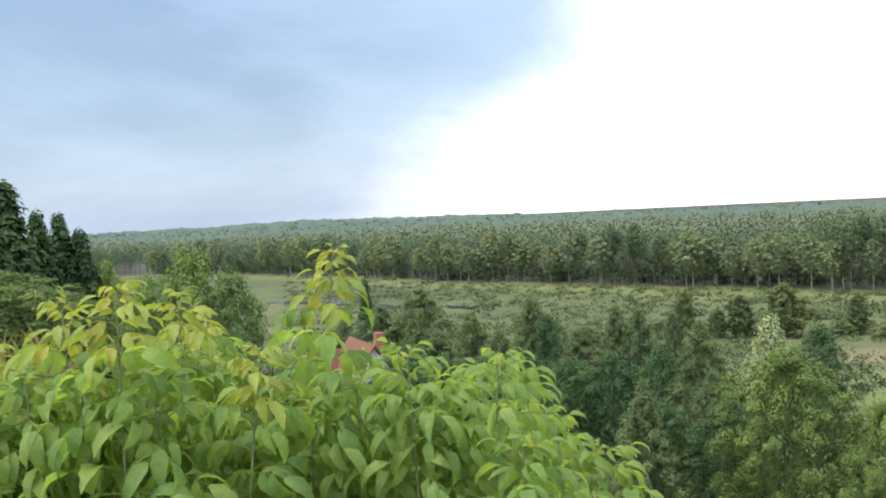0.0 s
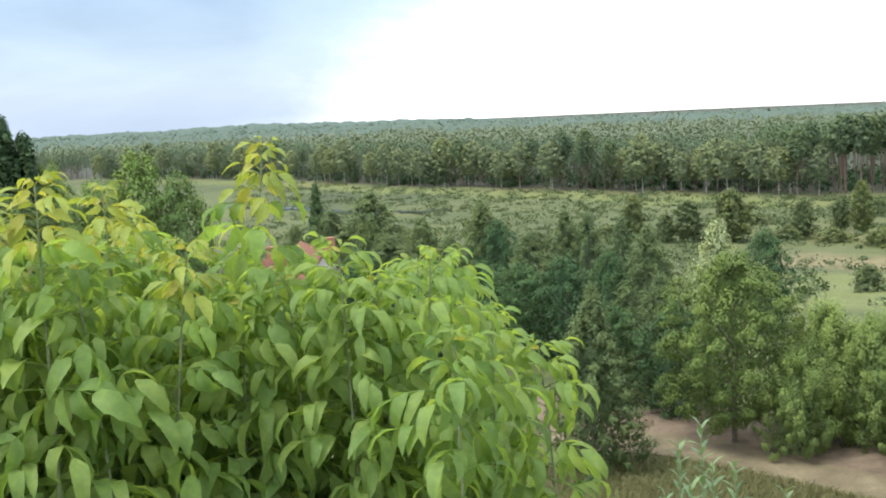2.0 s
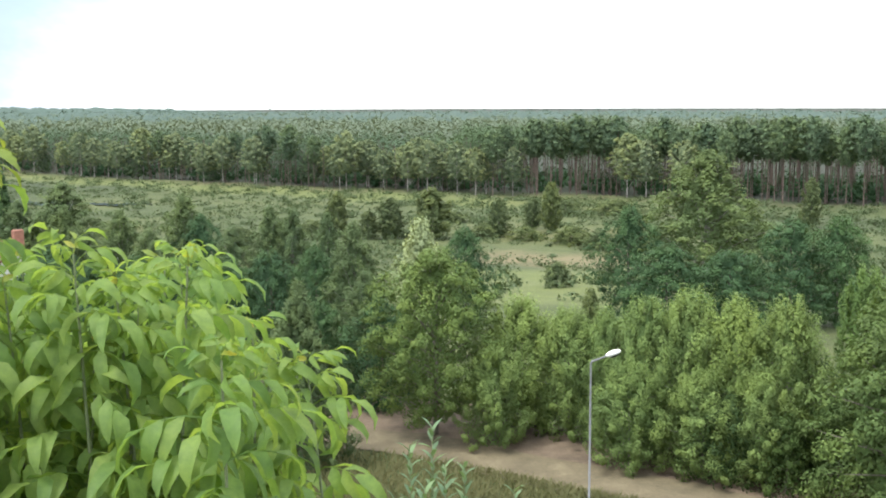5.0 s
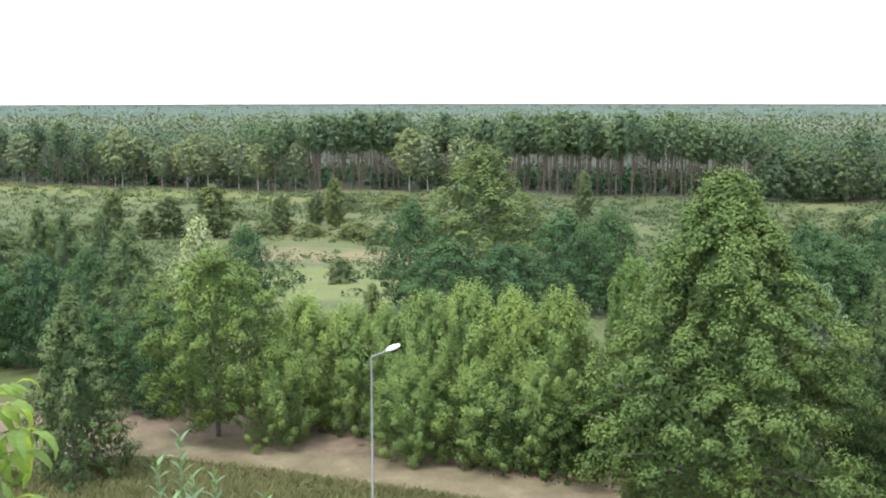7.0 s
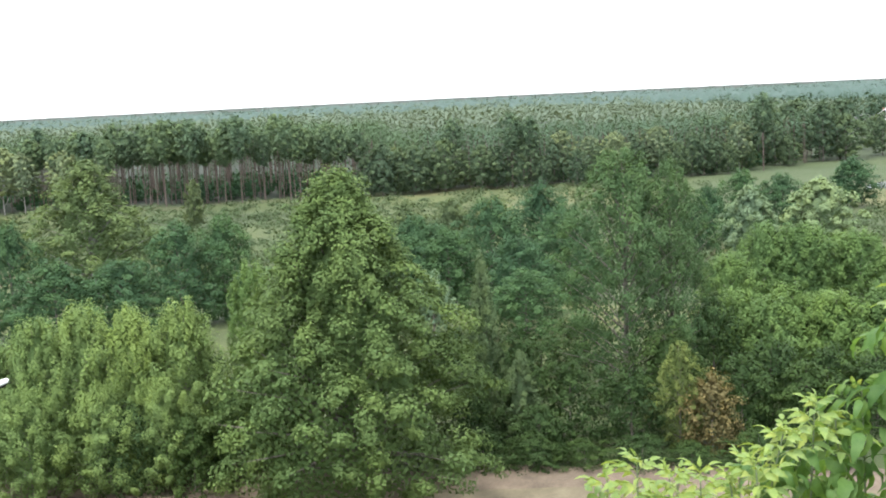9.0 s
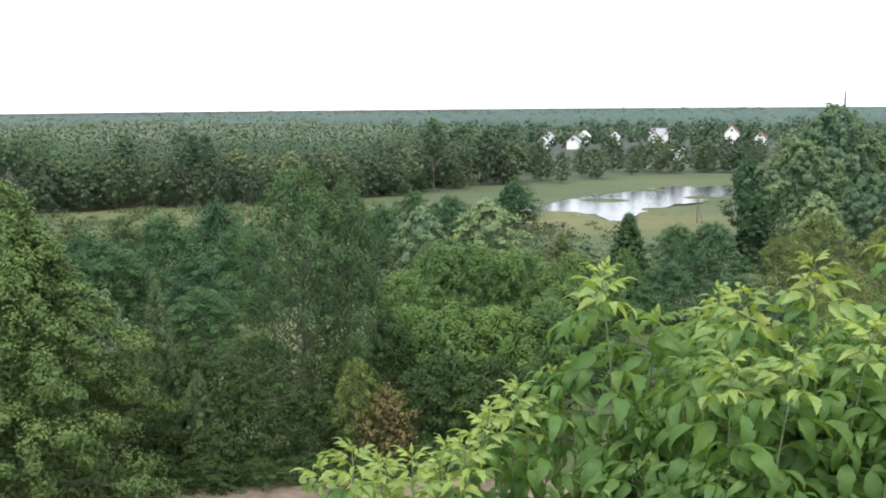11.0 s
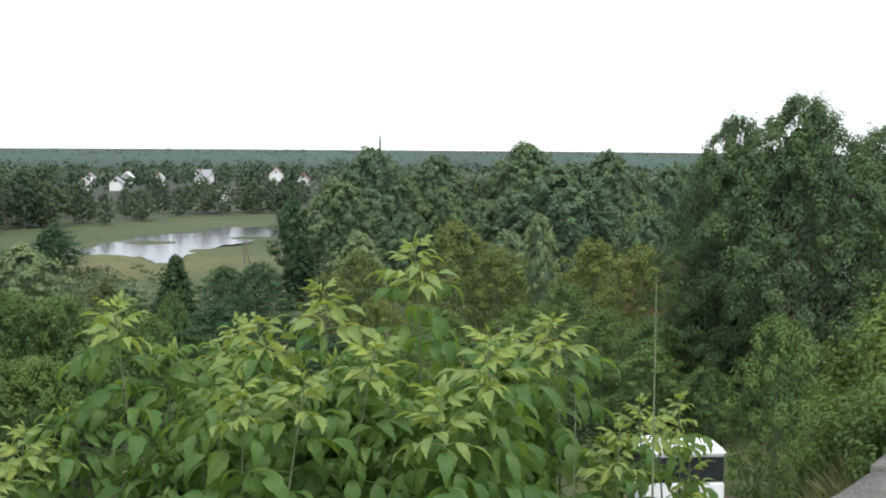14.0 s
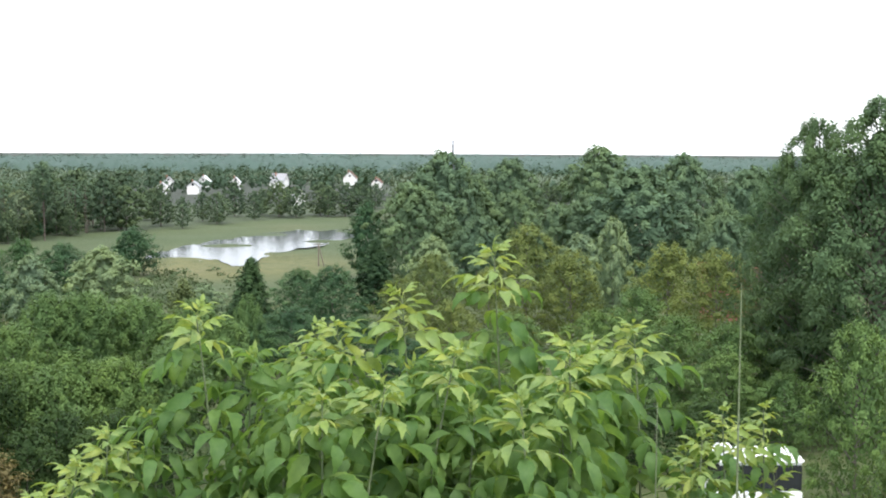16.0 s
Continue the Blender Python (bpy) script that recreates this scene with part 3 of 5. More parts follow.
for az, r, h, w in [
        (61.4, 57.0, 4.6, 3.6), (63.5, 57.0, 4.9, 3.6), (65.9, 57.0, 4.5, 4.2), (68.2, 58.0, 4.9, 4.3), (62.8, 56.0, 4.4, 4.4), (65.5,
        58.0, 4.4, 4.3), (67.7, 58.0, 3.9, 4.0)]:
    plant("brightm", az, r, h, w, "bright green box elder on the terrace", "tree", "terrace thicket")
for az, r, h, w in [
        (62.5, 80.0, 5.8, 4.7), (64.6, 80.0, 5.6, 5.1), (66.9, 80.0, 5.1, 5.1), (69.5, 78.0, 5.0, 5.0), (63.9, 80.0, 5.6, 5.1), (66.3,
        85.0, 4.8, 5.0), (71.9, 76.0, 5.4, 2.6), (37.2, 62.0, 6.3, 3.3), (70.8, 70.0, 4.7, 4.1), (60.9, 72.0, 4.6, 4.6), (68.8, 70.0, 4.1,
        4.5)]:
    plant("brightm", az, r, h, w, "green box elder on the lower terrace", "tree", "lower terrace thicket")
for az, r, h, w in [
        (61.8, 115.0, 8.5, 5.3), (65.1, 120.0, 9.3, 8.2), (81.1, 135.0, 10.1, 7.3), (88.5, 140.0, 10.8, 8.2), (90.0, 130.0, 12.6, 4.5),
        (69.9, 120.0, 5.0, 5.3)]:
    plant("silver", az, r, h, w, "pale silvery willow in the meadow", "tree", "silvery willows")
plant("pale", 15.7, 60.0, 8.7, 3.1, "pale yellowish weeping willow among dark trees", "tree")
plant("birch", 29.8, 88.0, 12.8, 11.0, "tall grey-green weeping birch over alders", "tree")
for az, r, h, w in [
        (12.4, 62.0, 8.5, 4.2), (8.3, 76.0, 8.8, 4.1), (9.4, 75.0, 8.5, 4.0), (4.2, 82.0, 9.4, 4.8), (11.1, 70.0, 8.3, 3.4), (6.5, 74.0,
        7.5, 4.3), (1.2, 86.0, 8.2, 5.5), (-1.4, 88.0, 10.4, 8.2), (-3.3, 90.0, 9.3, 6.6), (12.9, 56.0, 6.8, 3.6), (2.5, 80.0, 7.0, 5.1),
        (-0.4, 80.0, 7.1, 5.5), (-5.1, 86.0, 8.4, 5.1), (-1.4, 84.0, 8.5, 5.3)]:
    plant("birch", az, r, h, w, "grey-green birch in the woodland belt", "tree", "woodland belt birches")
for az, r, h, w in [
        (5.0, 80.0, 8.0, 4.3), (10.5, 64.0, 6.9, 3.4), (8.2, 66.0, 6.5, 4.5), (6.1, 68.0, 6.0, 5.0), (4.1, 70.0, 6.1, 5.1), (1.9, 72.0,
        6.0, 5.6), (0.1, 72.0, 6.1, 5.6), (10.6, 56.0, 5.2, 3.8), (13.7, 54.0, 5.7, 4.0), (18.0, 76.0, 7.1, 4.1), (-1.9, 76.0, 6.5, 6.0),
        (-3.8, 62.0, 5.6, 5.2), (-0.5, 60.0, 5.7, 5.0)]:
    plant("alder", az, r, h, w, "dark-green alder in the woodland belt", "tree", "woodland belt alders")
for az, r, h, w in [
        (26.1, 84.0, 8.4, 5.3), (28.0, 76.0, 6.2, 7.1), (31.0, 76.0, 5.8, 6.3), (33.8, 80.0, 7.6, 6.3), (35.9, 82.0, 7.8, 5.6), (49.2,
        85.0, 8.1, 6.7), (51.8, 90.0, 9.0, 6.6), (53.1, 84.0, 7.4, 6.2), (45.4, 85.0, 7.2, 6.2), (47.0, 80.0, 6.1, 5.9), (50.6, 75.0, 5.5,
        5.9), (43.7, 80.0, 5.5, 5.9), (44.9, 78.0, 6.0, 5.7), (50.8, 68.0, 4.4, 5.7)]:
    plant("alder", az, r, h, w, "dark-green alder in the river meadow", "tree", "meadow alders")
for az, r, h, w in [
        (11.7, 190.0, 7.6, 5.2), (14.3, 185.0, 6.8, 6.9), (16.4, 185.0, 8.6, 8.2), (19.7, 190.0, 6.5, 4.7), (22.3, 195.0, 8.7, 4.8),
        (21.4, 200.0, 5.5, 4.3), (24.2, 62.0, 4.9, 1.8), (34.7, 210.0, 9.0, 5.1), (13.2, 185.0, 4.8, 4.5), (68.8, 105.0, 5.8, 3.6)]:
    plant("conicm", az, r, h, w * 0.72, "small dark tree in the open meadow", "tree", "small meadow trees")
for az, r, h, w in [
        (22.6, 112.0, 2.6, 3.1), (15.7, 195.0, 1.9, 3.8), (6.8, 180.0, 3.1, 5.3), (23.3, 180.0, 2.9, 6.2), (21.1, 185.0, 2.3, 5.4), (24.7,
        175.0, 3.0, 5.1), (19.1, 190.0, 2.3, 5.6), (23.0, 225.0, 3.5, 6.6), (25.5, 225.0, 3.2, 7.7), (17.4, 210.0, 2.2, 6.2), (26.4,
        190.0, 2.4, 5.6), (34.1, 115.0, 3.9, 3.9), (30.3, 170.0, 6.1, 5.0), (32.0, 180.0, 5.6, 5.3), (9.0, 195.0, 2.6, 5.7), (10.7, 195.0,
        2.4, 6.7), (45.0, 170.0, 6.3, 5.8), (47.3, 175.0, 6.1, 6.0), (49.5, 180.0, 5.7, 6.2)]:
    plant("bushm", az, r, h, w, "low green bush in the open meadow", "bush", "meadow bushes")
plant("silverm", 46.2, 66.0, 4.8, 2.9, "greyish half-bare bush between the trees", "bush")
for az, r, h, w in [
        (-20.8, 78.0, 18.9, 7.3), (-19.4, 82.0, 17.0, 4.8), (-18.4, 84.0, 16.9, 4.5), (-17.5, 84.0, 15.8, 4.5), (-22.2, 74.0, 19.1, 7.2)]:
    plant("spruce", az, r, h, w * 1.25, "dark spruce on the far slope", "tree", "dark spruces")
for az, r, h, w in [
        (-12.4, 78.0, 13.5, 7.3), (-10.6, 76.0, 11.9, 5.2), (-14.6, 72.0, 11.7, 5.3), (-16.5, 84.0, 13.2, 4.9), (-21.3, 60.0, 11.2, 4.4)]:
    plant("roundt", az, r, h * 1.04, w * 1.15, "large round green hornbeam near the houses", "tree", "slope alders")
plant("spruce", -4.0, 110.0, 12.2, 3.4, "dark fir standing in the valley", "tree")
plant("spruce", 72.1, 92.0, 7.9, 5.0, "dark spruce in the lower meadow", "tree")
for az, r, h, w in [
        (74.0, 80.0, 4.4, 5.9), (76.1, 105.0, 6.8, 6.2), (74.4, 115.0, 6.5, 6.8), (72.2, 76.0, 3.9, 4.8), (77.3, 78.0, 4.0, 5.3), (79.5,
        70.0, 3.4, 5.5)]:
    plant("alder", az, r, h, w, "dark-green alder in the lower meadow", "tree", "lower meadow alders")
for az, r, h, w in [
        (66.5, 200.0, 8.2, 7.8), (77.8, 190.0, 13.0, 6.9)]:
    plant("roundm", az, r, h, w, "round tree on the pond bank", "tree", "pond bank trees")
plant("spruce", 78.2, 150.0, 10.1, 6.6, "dark spruce by the pond", "tree")
for az, r, h, w in [
        (79.5, 80.0, 6.8, 5.1), (81.1, 95.0, 7.9, 5.6), (85.8, 92.0, 10.3, 7.7), (88.0, 88.0, 8.4, 6.0), (83.9, 85.0, 7.0, 5.0), (92.8,
        86.0, 9.3, 7.2), (95.1, 80.0, 8.7, 6.7), (82.0, 72.0, 5.6, 4.6)]:
    plant("autumn", az, r, h, w, "yellowing ash on the terrace", "tree", "yellowing ashes")
for az, r, h, w in [
        (91.3, 74.0, 6.4, 5.4), (89.2, 72.0, 5.1, 4.9), (93.2, 66.0, 5.7, 5.5), (95.7, 62.0, 5.9, 5.2), (97.5, 66.0, 6.0, 5.5), (95.6,
        60.0, 4.6, 4.7), (99.6, 76.0, 7.1, 4.8), (85.1, 70.0, 5.1, 5.1), (82.6, 66.0, 3.6, 4.8), (92.3, 62.0, 3.8, 4.9), (105.3, 54.0,
        4.7, 3.4), (98.4, 58.0, 4.1, 3.7)]:
    plant("roundt", az, r, h, w, "dark olive-green hornbeam on the terrace", "tree", "terrace hornbeams")
for az, r, h, w in [
        (81.6, 200.0, 21.4, 16.6), (80.2, 180.0, 16.8, 14.1), (84.9, 260.0, 19.4, 15.3), (83.0, 210.0, 17.0, 12.3), (89.3, 250.0, 22.7,
        17.1), (91.2, 170.0, 19.8, 18.3), (93.3, 235.0, 21.2, 15.0), (85.2, 210.0, 14.4, 11.3), (87.1, 185.0, 13.2, 10.0), (96.4, 180.0,
        19.5, 13.2), (95.2, 160.0, 15.2, 8.6), (96.8, 190.0, 19.5, 10.2), (95.4, 150.0, 13.8, 8.1), (88.7, 180.0, 15.4, 11.5), (83.3,
        170.0, 12.2, 9.2)]:
    plant("big", az, r, h, w, "large dark-green poplar by the river", "tree", "river poplars")
for az, r, h, w in [
        (102.5, 62.0, 17.9, 10.9), (99.5, 64.0, 17.0, 7.8), (106.1, 66.0, 16.4, 8.7)]:
    plant("bigaspen", az, r, h, w, "huge spreading aspen at the foot of the hill", "tree")
for az, r, h, w in [
        (107.9, 74.0, 15.7, 6.9), (98.1, 70.0, 14.6, 5.1)]:
    plant("aspen", az, r, h, w, "aspen behind the huge one", "tree")
plant("roundt", 101.7, 47.0, 8.4, 4.5, "rounded grey-green bush beside the bus", "bush")
for az, r, h, w in [
        (-7.9, 70.0, 6.1, 5.1), (-2.1, 70.0, 6.3, 4.8), (-4.9, 66.0, 5.8, 3.9), (-7.5, 66.0, 5.8, 4.8)]:
    plant("alder", az, r, h, w, "dark-green alder screening the houses", "tree", "screening alders")
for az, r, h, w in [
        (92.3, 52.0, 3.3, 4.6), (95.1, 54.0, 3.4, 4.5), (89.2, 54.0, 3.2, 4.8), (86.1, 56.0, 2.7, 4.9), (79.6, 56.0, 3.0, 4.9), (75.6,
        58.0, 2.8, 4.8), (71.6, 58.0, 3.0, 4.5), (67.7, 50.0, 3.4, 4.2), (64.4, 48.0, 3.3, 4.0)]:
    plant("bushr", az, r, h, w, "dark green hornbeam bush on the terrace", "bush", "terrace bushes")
for az, r, h, w in [
        (61.5, 165.0, 9.8, 8.9), (63.3, 165.0, 9.1, 9.7), (59.8, 150.0, 8.4, 7.3), (42.7, 82.0, 6.9, 5.6), (46.6, 84.0, 6.5, 5.8)]:
    plant("alder", az, r, h, w, "dark-green alder by the meadow path", "tree", "path alders")
for az, r, h, w in [
        (48.4, 44.0, 1.8, 2.6), (51.0, 44.0, 1.5, 2.8), (53.6, 44.0, 1.2, 2.8), (56.5, 44.0, 1.4, 2.8), (59.0, 44.0, 1.1, 2.6), (33.8,
        44.0, 3.2, 2.8), (31.0, 45.0, 3.7, 3.3), (62.3, 44.5, 1.5, 3.1), (65.3, 45.0, 1.4, 3.1), (36.2, 45.0, 4.0, 3.3), (37.8, 46.5, 4.6,
        3.4), (34.8, 48.0, 4.8, 3.3)]:
    plant("bushr", az, r, h, w, "low dark bush hanging over the track", "bush", "track edge bushes")

# ---- the forest across the valley ----
def edge(az):
    return float(np.interp(az, EDGE_AZ, EDGE_R))


WOOD = np.random.default_rng(11)
for az in np.arange(-14.0, 64.0, 0.55):
    a2 = az + WOOD.uniform(-0.25, 0.25)
    r = edge(a2) + WOOD.uniform(-4, 8)
    mix = WOOD.uniform()
    if 20 < a2 < 43:
        kind = "fpine" if mix < 0.9 else "fbirch"
    elif a2 <= 20:
        kind = "fbirch" if mix < 0.72 else ("fpine" if mix < 0.88 else "fround")
    else:
        kind = "fround" if mix < 0.55 else ("fbirch" if mix < 0.8 else "fpine")
    h = {"fpine": WOOD.uniform(15, 19) if a2 > 18 else WOOD.uniform(12, 16.5), "fbirch": WOOD.uniform(10, 15.5), "fround": WOOD.uniform(7, 12)}[kind]
    w = h * {"fpine": 0.33, "fbirch": 0.58, "fround": 0.75}[kind]
    label = {"fpine": "tall pine with bare reddish trunk at forest edge", "fbirch": "pale green birch with white trunk at forest edge",
             "fround": "green broad-leaved tree at the forest edge"}[kind]
    plant(kind, a2, r, h, w, label, "tree", "forest edge trees")
# the trees on the far bank of the pond
for az in np.arange(60, 112, 0.8):
    r = edge(az) + WOOD.uniform(-4, 45)
    h = WOOD.uniform(8.0, 12) + (3.5 if az < 66.5 else 0)
    plant("fround", az + WOOD.uniform(-0.4, 0.4), r, h, h * WOOD.uniform(0.65, 0.95), "dark green broad-leaved tree beyond the pond", "tree", "far bank trees")


def crowns(name, places, sprays, leaf, mat, label, lift=0.35):
    """A wood that nobody could count: crowns of leaf sprays."""
    n = len(places)
    base = WOOD.normal(size=(n, sprays, 3))
    base /= np.linalg.norm(base, axis=2, keepdims=True)
    base *= WOOD.uniform(0.35, 1, (n, sprays, 1)) ** 0.5
    p = np.array([[q[0], q[1], q[2]] for q in places])
    wid = np.array([q[3] for q in places])[:, None, None]
    dep = np.array([q[4] for q in places])[:, None]
    pos = base * wid / 2
    taper = 1 - 0.45 * np.clip(base[:, :, 2], 0, 1)
    pos[:, :, 0] *= taper
    pos[:, :, 1] *= taper
    pos[:, :, 2] = base[:, :, 2] * dep / 2
    pos = (pos + p[:, None, :] - np.array([0, 0, 0.5]) * dep[:, :, None]).reshape(-1, 3)
    out = base.reshape(-1, 3) + WOOD.normal(size=(n * sprays, 3)) * 0.35 + np.array([0, 0, 0.25])
    size = np.repeat(np.array([q[5] for q in places]), sprays) * leaf
    v, f = leaf_quads(pos, out, size, WOOD, 0.7, 0.4, 3)
    form = base.reshape(-1, 3) + np.array([0, 0, lift]) + WOOD.normal(size=(n * sprays, 3)) * 0.15
    wood = mesh_object(name, v, f, 3, mat, normals=np.repeat(form, 3, axis=0))
    return tagged(wood, label, "forest", kind="stuff")


deep, rows_behind, mixed_behind = [], [], []
for az in np.arange(-24, 66, 0.45):
    for d in np.arange(6, 75, 6.5):
        a2 = az + WOOD.uniform(-0.5, 0.5)
        r = edge(a2) + d + WOOD.uniform(-3, 3)
        x, y, z = polar(a2, r)
        h = WOOD.uniform(13.5, 17) * (0.84 if a2 < 18 or a2 > 44 else 1)
        (rows_behind if 16 < a2 < 46 else mixed_behind).append((x, y, z + h, WOOD.uniform(4.5, 7), h * (WOOD.uniform(0.38, 0.5) if 18 < a2 < 45 and d < 45 else WOOD.uniform(0.6, 0.95)), 1.0))
        if d < 50:
            k2 = WOOD.uniform(-0.3, 0.3, 2)
            deep.append(tube([(x, y, z - 0.2), (x + k2[0], y + k2[1], z + h * 0.8)], [0.13, 0.08], 4))
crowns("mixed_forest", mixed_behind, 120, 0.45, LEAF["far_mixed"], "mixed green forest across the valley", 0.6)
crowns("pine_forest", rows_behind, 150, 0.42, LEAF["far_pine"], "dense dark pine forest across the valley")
v, f = join(deep)
tagged(mesh_object("forest_trunks", v, f, 4, BARK_PINE), "many slim reddish pine trunks inside the forest", "forest", kind="stuff")
places = []
for q in range(8000):
    a2 = WOOD.uniform(-26, 125)
    t2 = WOOD.uniform() ** 1.6
    r = edge(a2) + 75 + 1150 * t2
    if 66 < a2 < 79 and r < 680:
        continue
    x, y, z = polar(a2, r)
    near = 1 - float(smooth(50, 68, a2))
    h = WOOD.uniform(6 + 6 * near, 10 + 6 * near)
    g = 0.8 + r / 1100
    places.append((x, y, z + h, 5.5 * g, 8, g))
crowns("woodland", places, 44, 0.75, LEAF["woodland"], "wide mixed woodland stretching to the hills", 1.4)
# closed tree tops of the woods that roll away to the horizon
far_az = np.arange(-30, 130, 0.16)
far_r = np.geomspace(1080, 4600, 90)
gr, ga = np.meshgrid(far_r, np.radians(far_az), indexing="ij")
fx, fy = gr * np.sin(ga), gr * np.cos(ga)
deg = np.degrees(ga)
# the last ridge: its height over the eye's level by bearing, in degrees
ridge = np.interp(deg, [-30, -17, -7, -2, 6, 14, 21, 27, 36, 50, 60, 76, 86, 130], [-0.6, -0.53, -0.4, -0.44, -0.64, -0.82, -0.9, -0.93, -0.85, -0.82, -0.74, -0.66, -0.74, -0.72])
ridge += 0.035 * np.sin(deg * 0.7) + 0.02 * np.sin(deg * 1.9 + 1) + 0.012 * np.sin(deg * 5.3)
ridge_z = 12 + 3300 * np.tan(np.radians(ridge))
clearing = np.clip(np.sin(deg * 0.8 + gr * 0.006) + np.sin(deg * 0.23 - gr * 0.004) - 1.1, 0, 1)
fz = ground_z(fx, fy) + 11
fz += (ridge_z - fz) * smooth(1700, 3300, gr) - 60 * smooth(3300, 4600, gr)
fz += WOOD.uniform(-4, 3.5, gr.shape) + 1.5 * np.sin(deg * 3.1 + gr * 0.05) - 8 * clearing
fz[0] -= 14
na, nr = len(far_az), len(far_r)
k0 = (np.arange(nr - 1)[:, None] * na + np.arange(na - 1)[None, :]).ravel()
quads = np.column_stack([k0, k0 + na, k0 + na + 1, k0 + 1])
tagged(mesh_object("distant_woods", np.column_stack([fx.ravel(), fy.ravel(), fz.ravel()]), quads, 4, LEAF["distant"]), "distant woods along the horizon with bluish haze in their colour", "forest", kind="stuff")
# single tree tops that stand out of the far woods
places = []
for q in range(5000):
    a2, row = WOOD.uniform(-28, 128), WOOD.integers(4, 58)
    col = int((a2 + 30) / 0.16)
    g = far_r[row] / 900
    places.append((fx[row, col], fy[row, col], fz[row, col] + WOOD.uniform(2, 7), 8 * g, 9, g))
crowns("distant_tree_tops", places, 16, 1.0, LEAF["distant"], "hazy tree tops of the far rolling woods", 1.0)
places = []
for q in range(1800):
    a2 = WOOD.uniform(-14, 64)
    x, y, z = polar(a2, edge(a2) + WOOD.uniform(6, 60))
    h = WOOD.uniform(1.2, 5.0)
    places.append((x, y, z + h, h * 1.3, h, 0.8))
crowns("forest_undergrowth", places, 26, 1.0, LEAF["dark"], "dark undergrowth between the pine trunks")
# scrub in the open meadow
places = []
for q in range(5200):
    a2 = WOOD.uniform(-8, 72)
    r = WOOD.uniform(95, edge(a2) - 6)
    if (a2 > 60 and r > 205) or 15 < a2 < 29 and r < 178 and q % 4:
        continue
    x, y, z = polar(a2, r)
    s = WOOD.uniform(0.5, 1.0) ** 2
    places.append((x, y, z + 1.6 * s, 5.4 * s, 2.1 * s, 0.6))
crowns("meadow_scrub", places, 40, 0.62, LEAF["meadow"], "low green scrub and tall herbs in the meadow")
places = []
for q in range(1100):
    a2 = WOOD.uniform(60, 112)
    r = WOOD.uniform(440, 1000) if q < 300 else WOOD.uniform(690, 1150)
    x, y, z = polar(a2, r)
    h = WOOD.uniform(4, 10) if q < 300 else WOOD.uniform(7, 15)
    places.append((x, y, z + h, h * 0.9, h, 1.4))
crowns("village_greenery", places, 40, 1.3, LEAF["hazed_leaf"], "light green garden trees round the village")

# ---- water ----
W_MAT, w_nt, w_b = material("pond_water")
w_b.inputs["Base Color"].default_value = (0.020, 0.026, 0.024, 1)
w_b.inputs["Roughness"].default_value = 0.13
w_b.inputs["Specular IOR Level"].default_value = 0.6
bump(w_nt, w_b, noise_tex(w_nt, 0.9, 3.0, 0.6), 0.3, 0.04)


def water(name, stations, label):
    """A sheet of water along stations of bearing, distance and half its breadth (in distance)."""
    st = np.array(stations, float)
    s = np.linspace(0, len(st) - 1, 60)
    az, r, hw = (np.interp(s, np.arange(len(st)), st[:, c]) for c in range(3))
    ker = np.ones(7) / 7
    az, r, hw = (np.convolve(np.pad(q, 3, "edge"), ker, "valid") for q in (az, r, hw))
    vs = []
    for q in range(60):
        wob = 2.0 * math.sin(q * 0.7) + 1.2 * math.sin(q * 1.9)
        for side in np.linspace(-1, 1, 5):
            rr = r[q] + side * hw[q] + wob * abs(side)
            x, y, z = polar(az[q], rr)
            vs.append((x, y, -7.86))
    fs = [(q * 5 + c, q * 5 + c + 1, (q + 1) * 5 + c + 1, (q + 1) * 5 + c) for q in range(59) for c in range(4)]
    return tagged(mesh_object(name, vs, fs, 4, W_MAT), label, "water", kind="structure")


water("water_pond", [(66.9, 229, 3), (68.4, 239, 11), (69.4, 243, 16), (70.7, 247, 24), (71.7, 241, 34), (72.5, 254, 30), (73.8, 268, 27), (75.4, 274, 22), (77.6, 288, 10)], "calm grey pond mirroring the white sky")
water("water_river", [(-9, 300, 3), (-5.5, 290, 4), (-3, 268, 4), (-1, 262, 3), (3, 255, 2)], "narrow grey river bend in the meadow")

# ---- small buildings ----
PLASTER = rough_material("pale_plaster", [(0.3, (0.70, 0.69, 0.66)), (0.7, (0.82, 0.81, 0.78))], 0.8, 0.9, 0.2, 0.01)
ROOF_RED = rough_material("red_roof_tile", [(0.3, (0.11, 0.045, 0.028)), (0.7, (0.19, 0.08, 0.048))], 3, 0.8, 0.4, 0.03)
ROOF_GREY = rough_material("grey_roof", [(0.3, (0.22, 0.22, 0.23)), (0.7, (0.40, 0.40, 0.41))], 2, 0.7, 0.3, 0.02)
ROOF_PALE = rough_material("pale_metal_roof", [(0.3, (0.55, 0.55, 0.56)), (0.7, (0.72, 0.72, 0.73))], 2, 0.5, 0.2, 0.02)
BRICK = rough_material("red_brick", [(0.3, (0.22, 0.10, 0.07)), (0.7, (0.36, 0.18, 0.12))], 4, 0.9, 0.4, 0.02)
DARK = rough_material("dark_window", [(0.3, (0.015, 0.017, 0.02)), (0.7, (0.03, 0.033, 0.04))], 1, 0.15, 0.0, 0.01)
STEEL = rough_material("galvanised_steel", [(0.3, (0.15, 0.16, 0.17)), (0.7, (0.23, 0.24, 0.25))], 5, 0.45, 0.1, 0.003)
WHITE = rough_material("white_paint", [(0.3, (0.74, 0.75, 0.76)), (0.7, (0.84, 0.85, 0.85))], 1.5, 0.35, 0.05, 0.003)
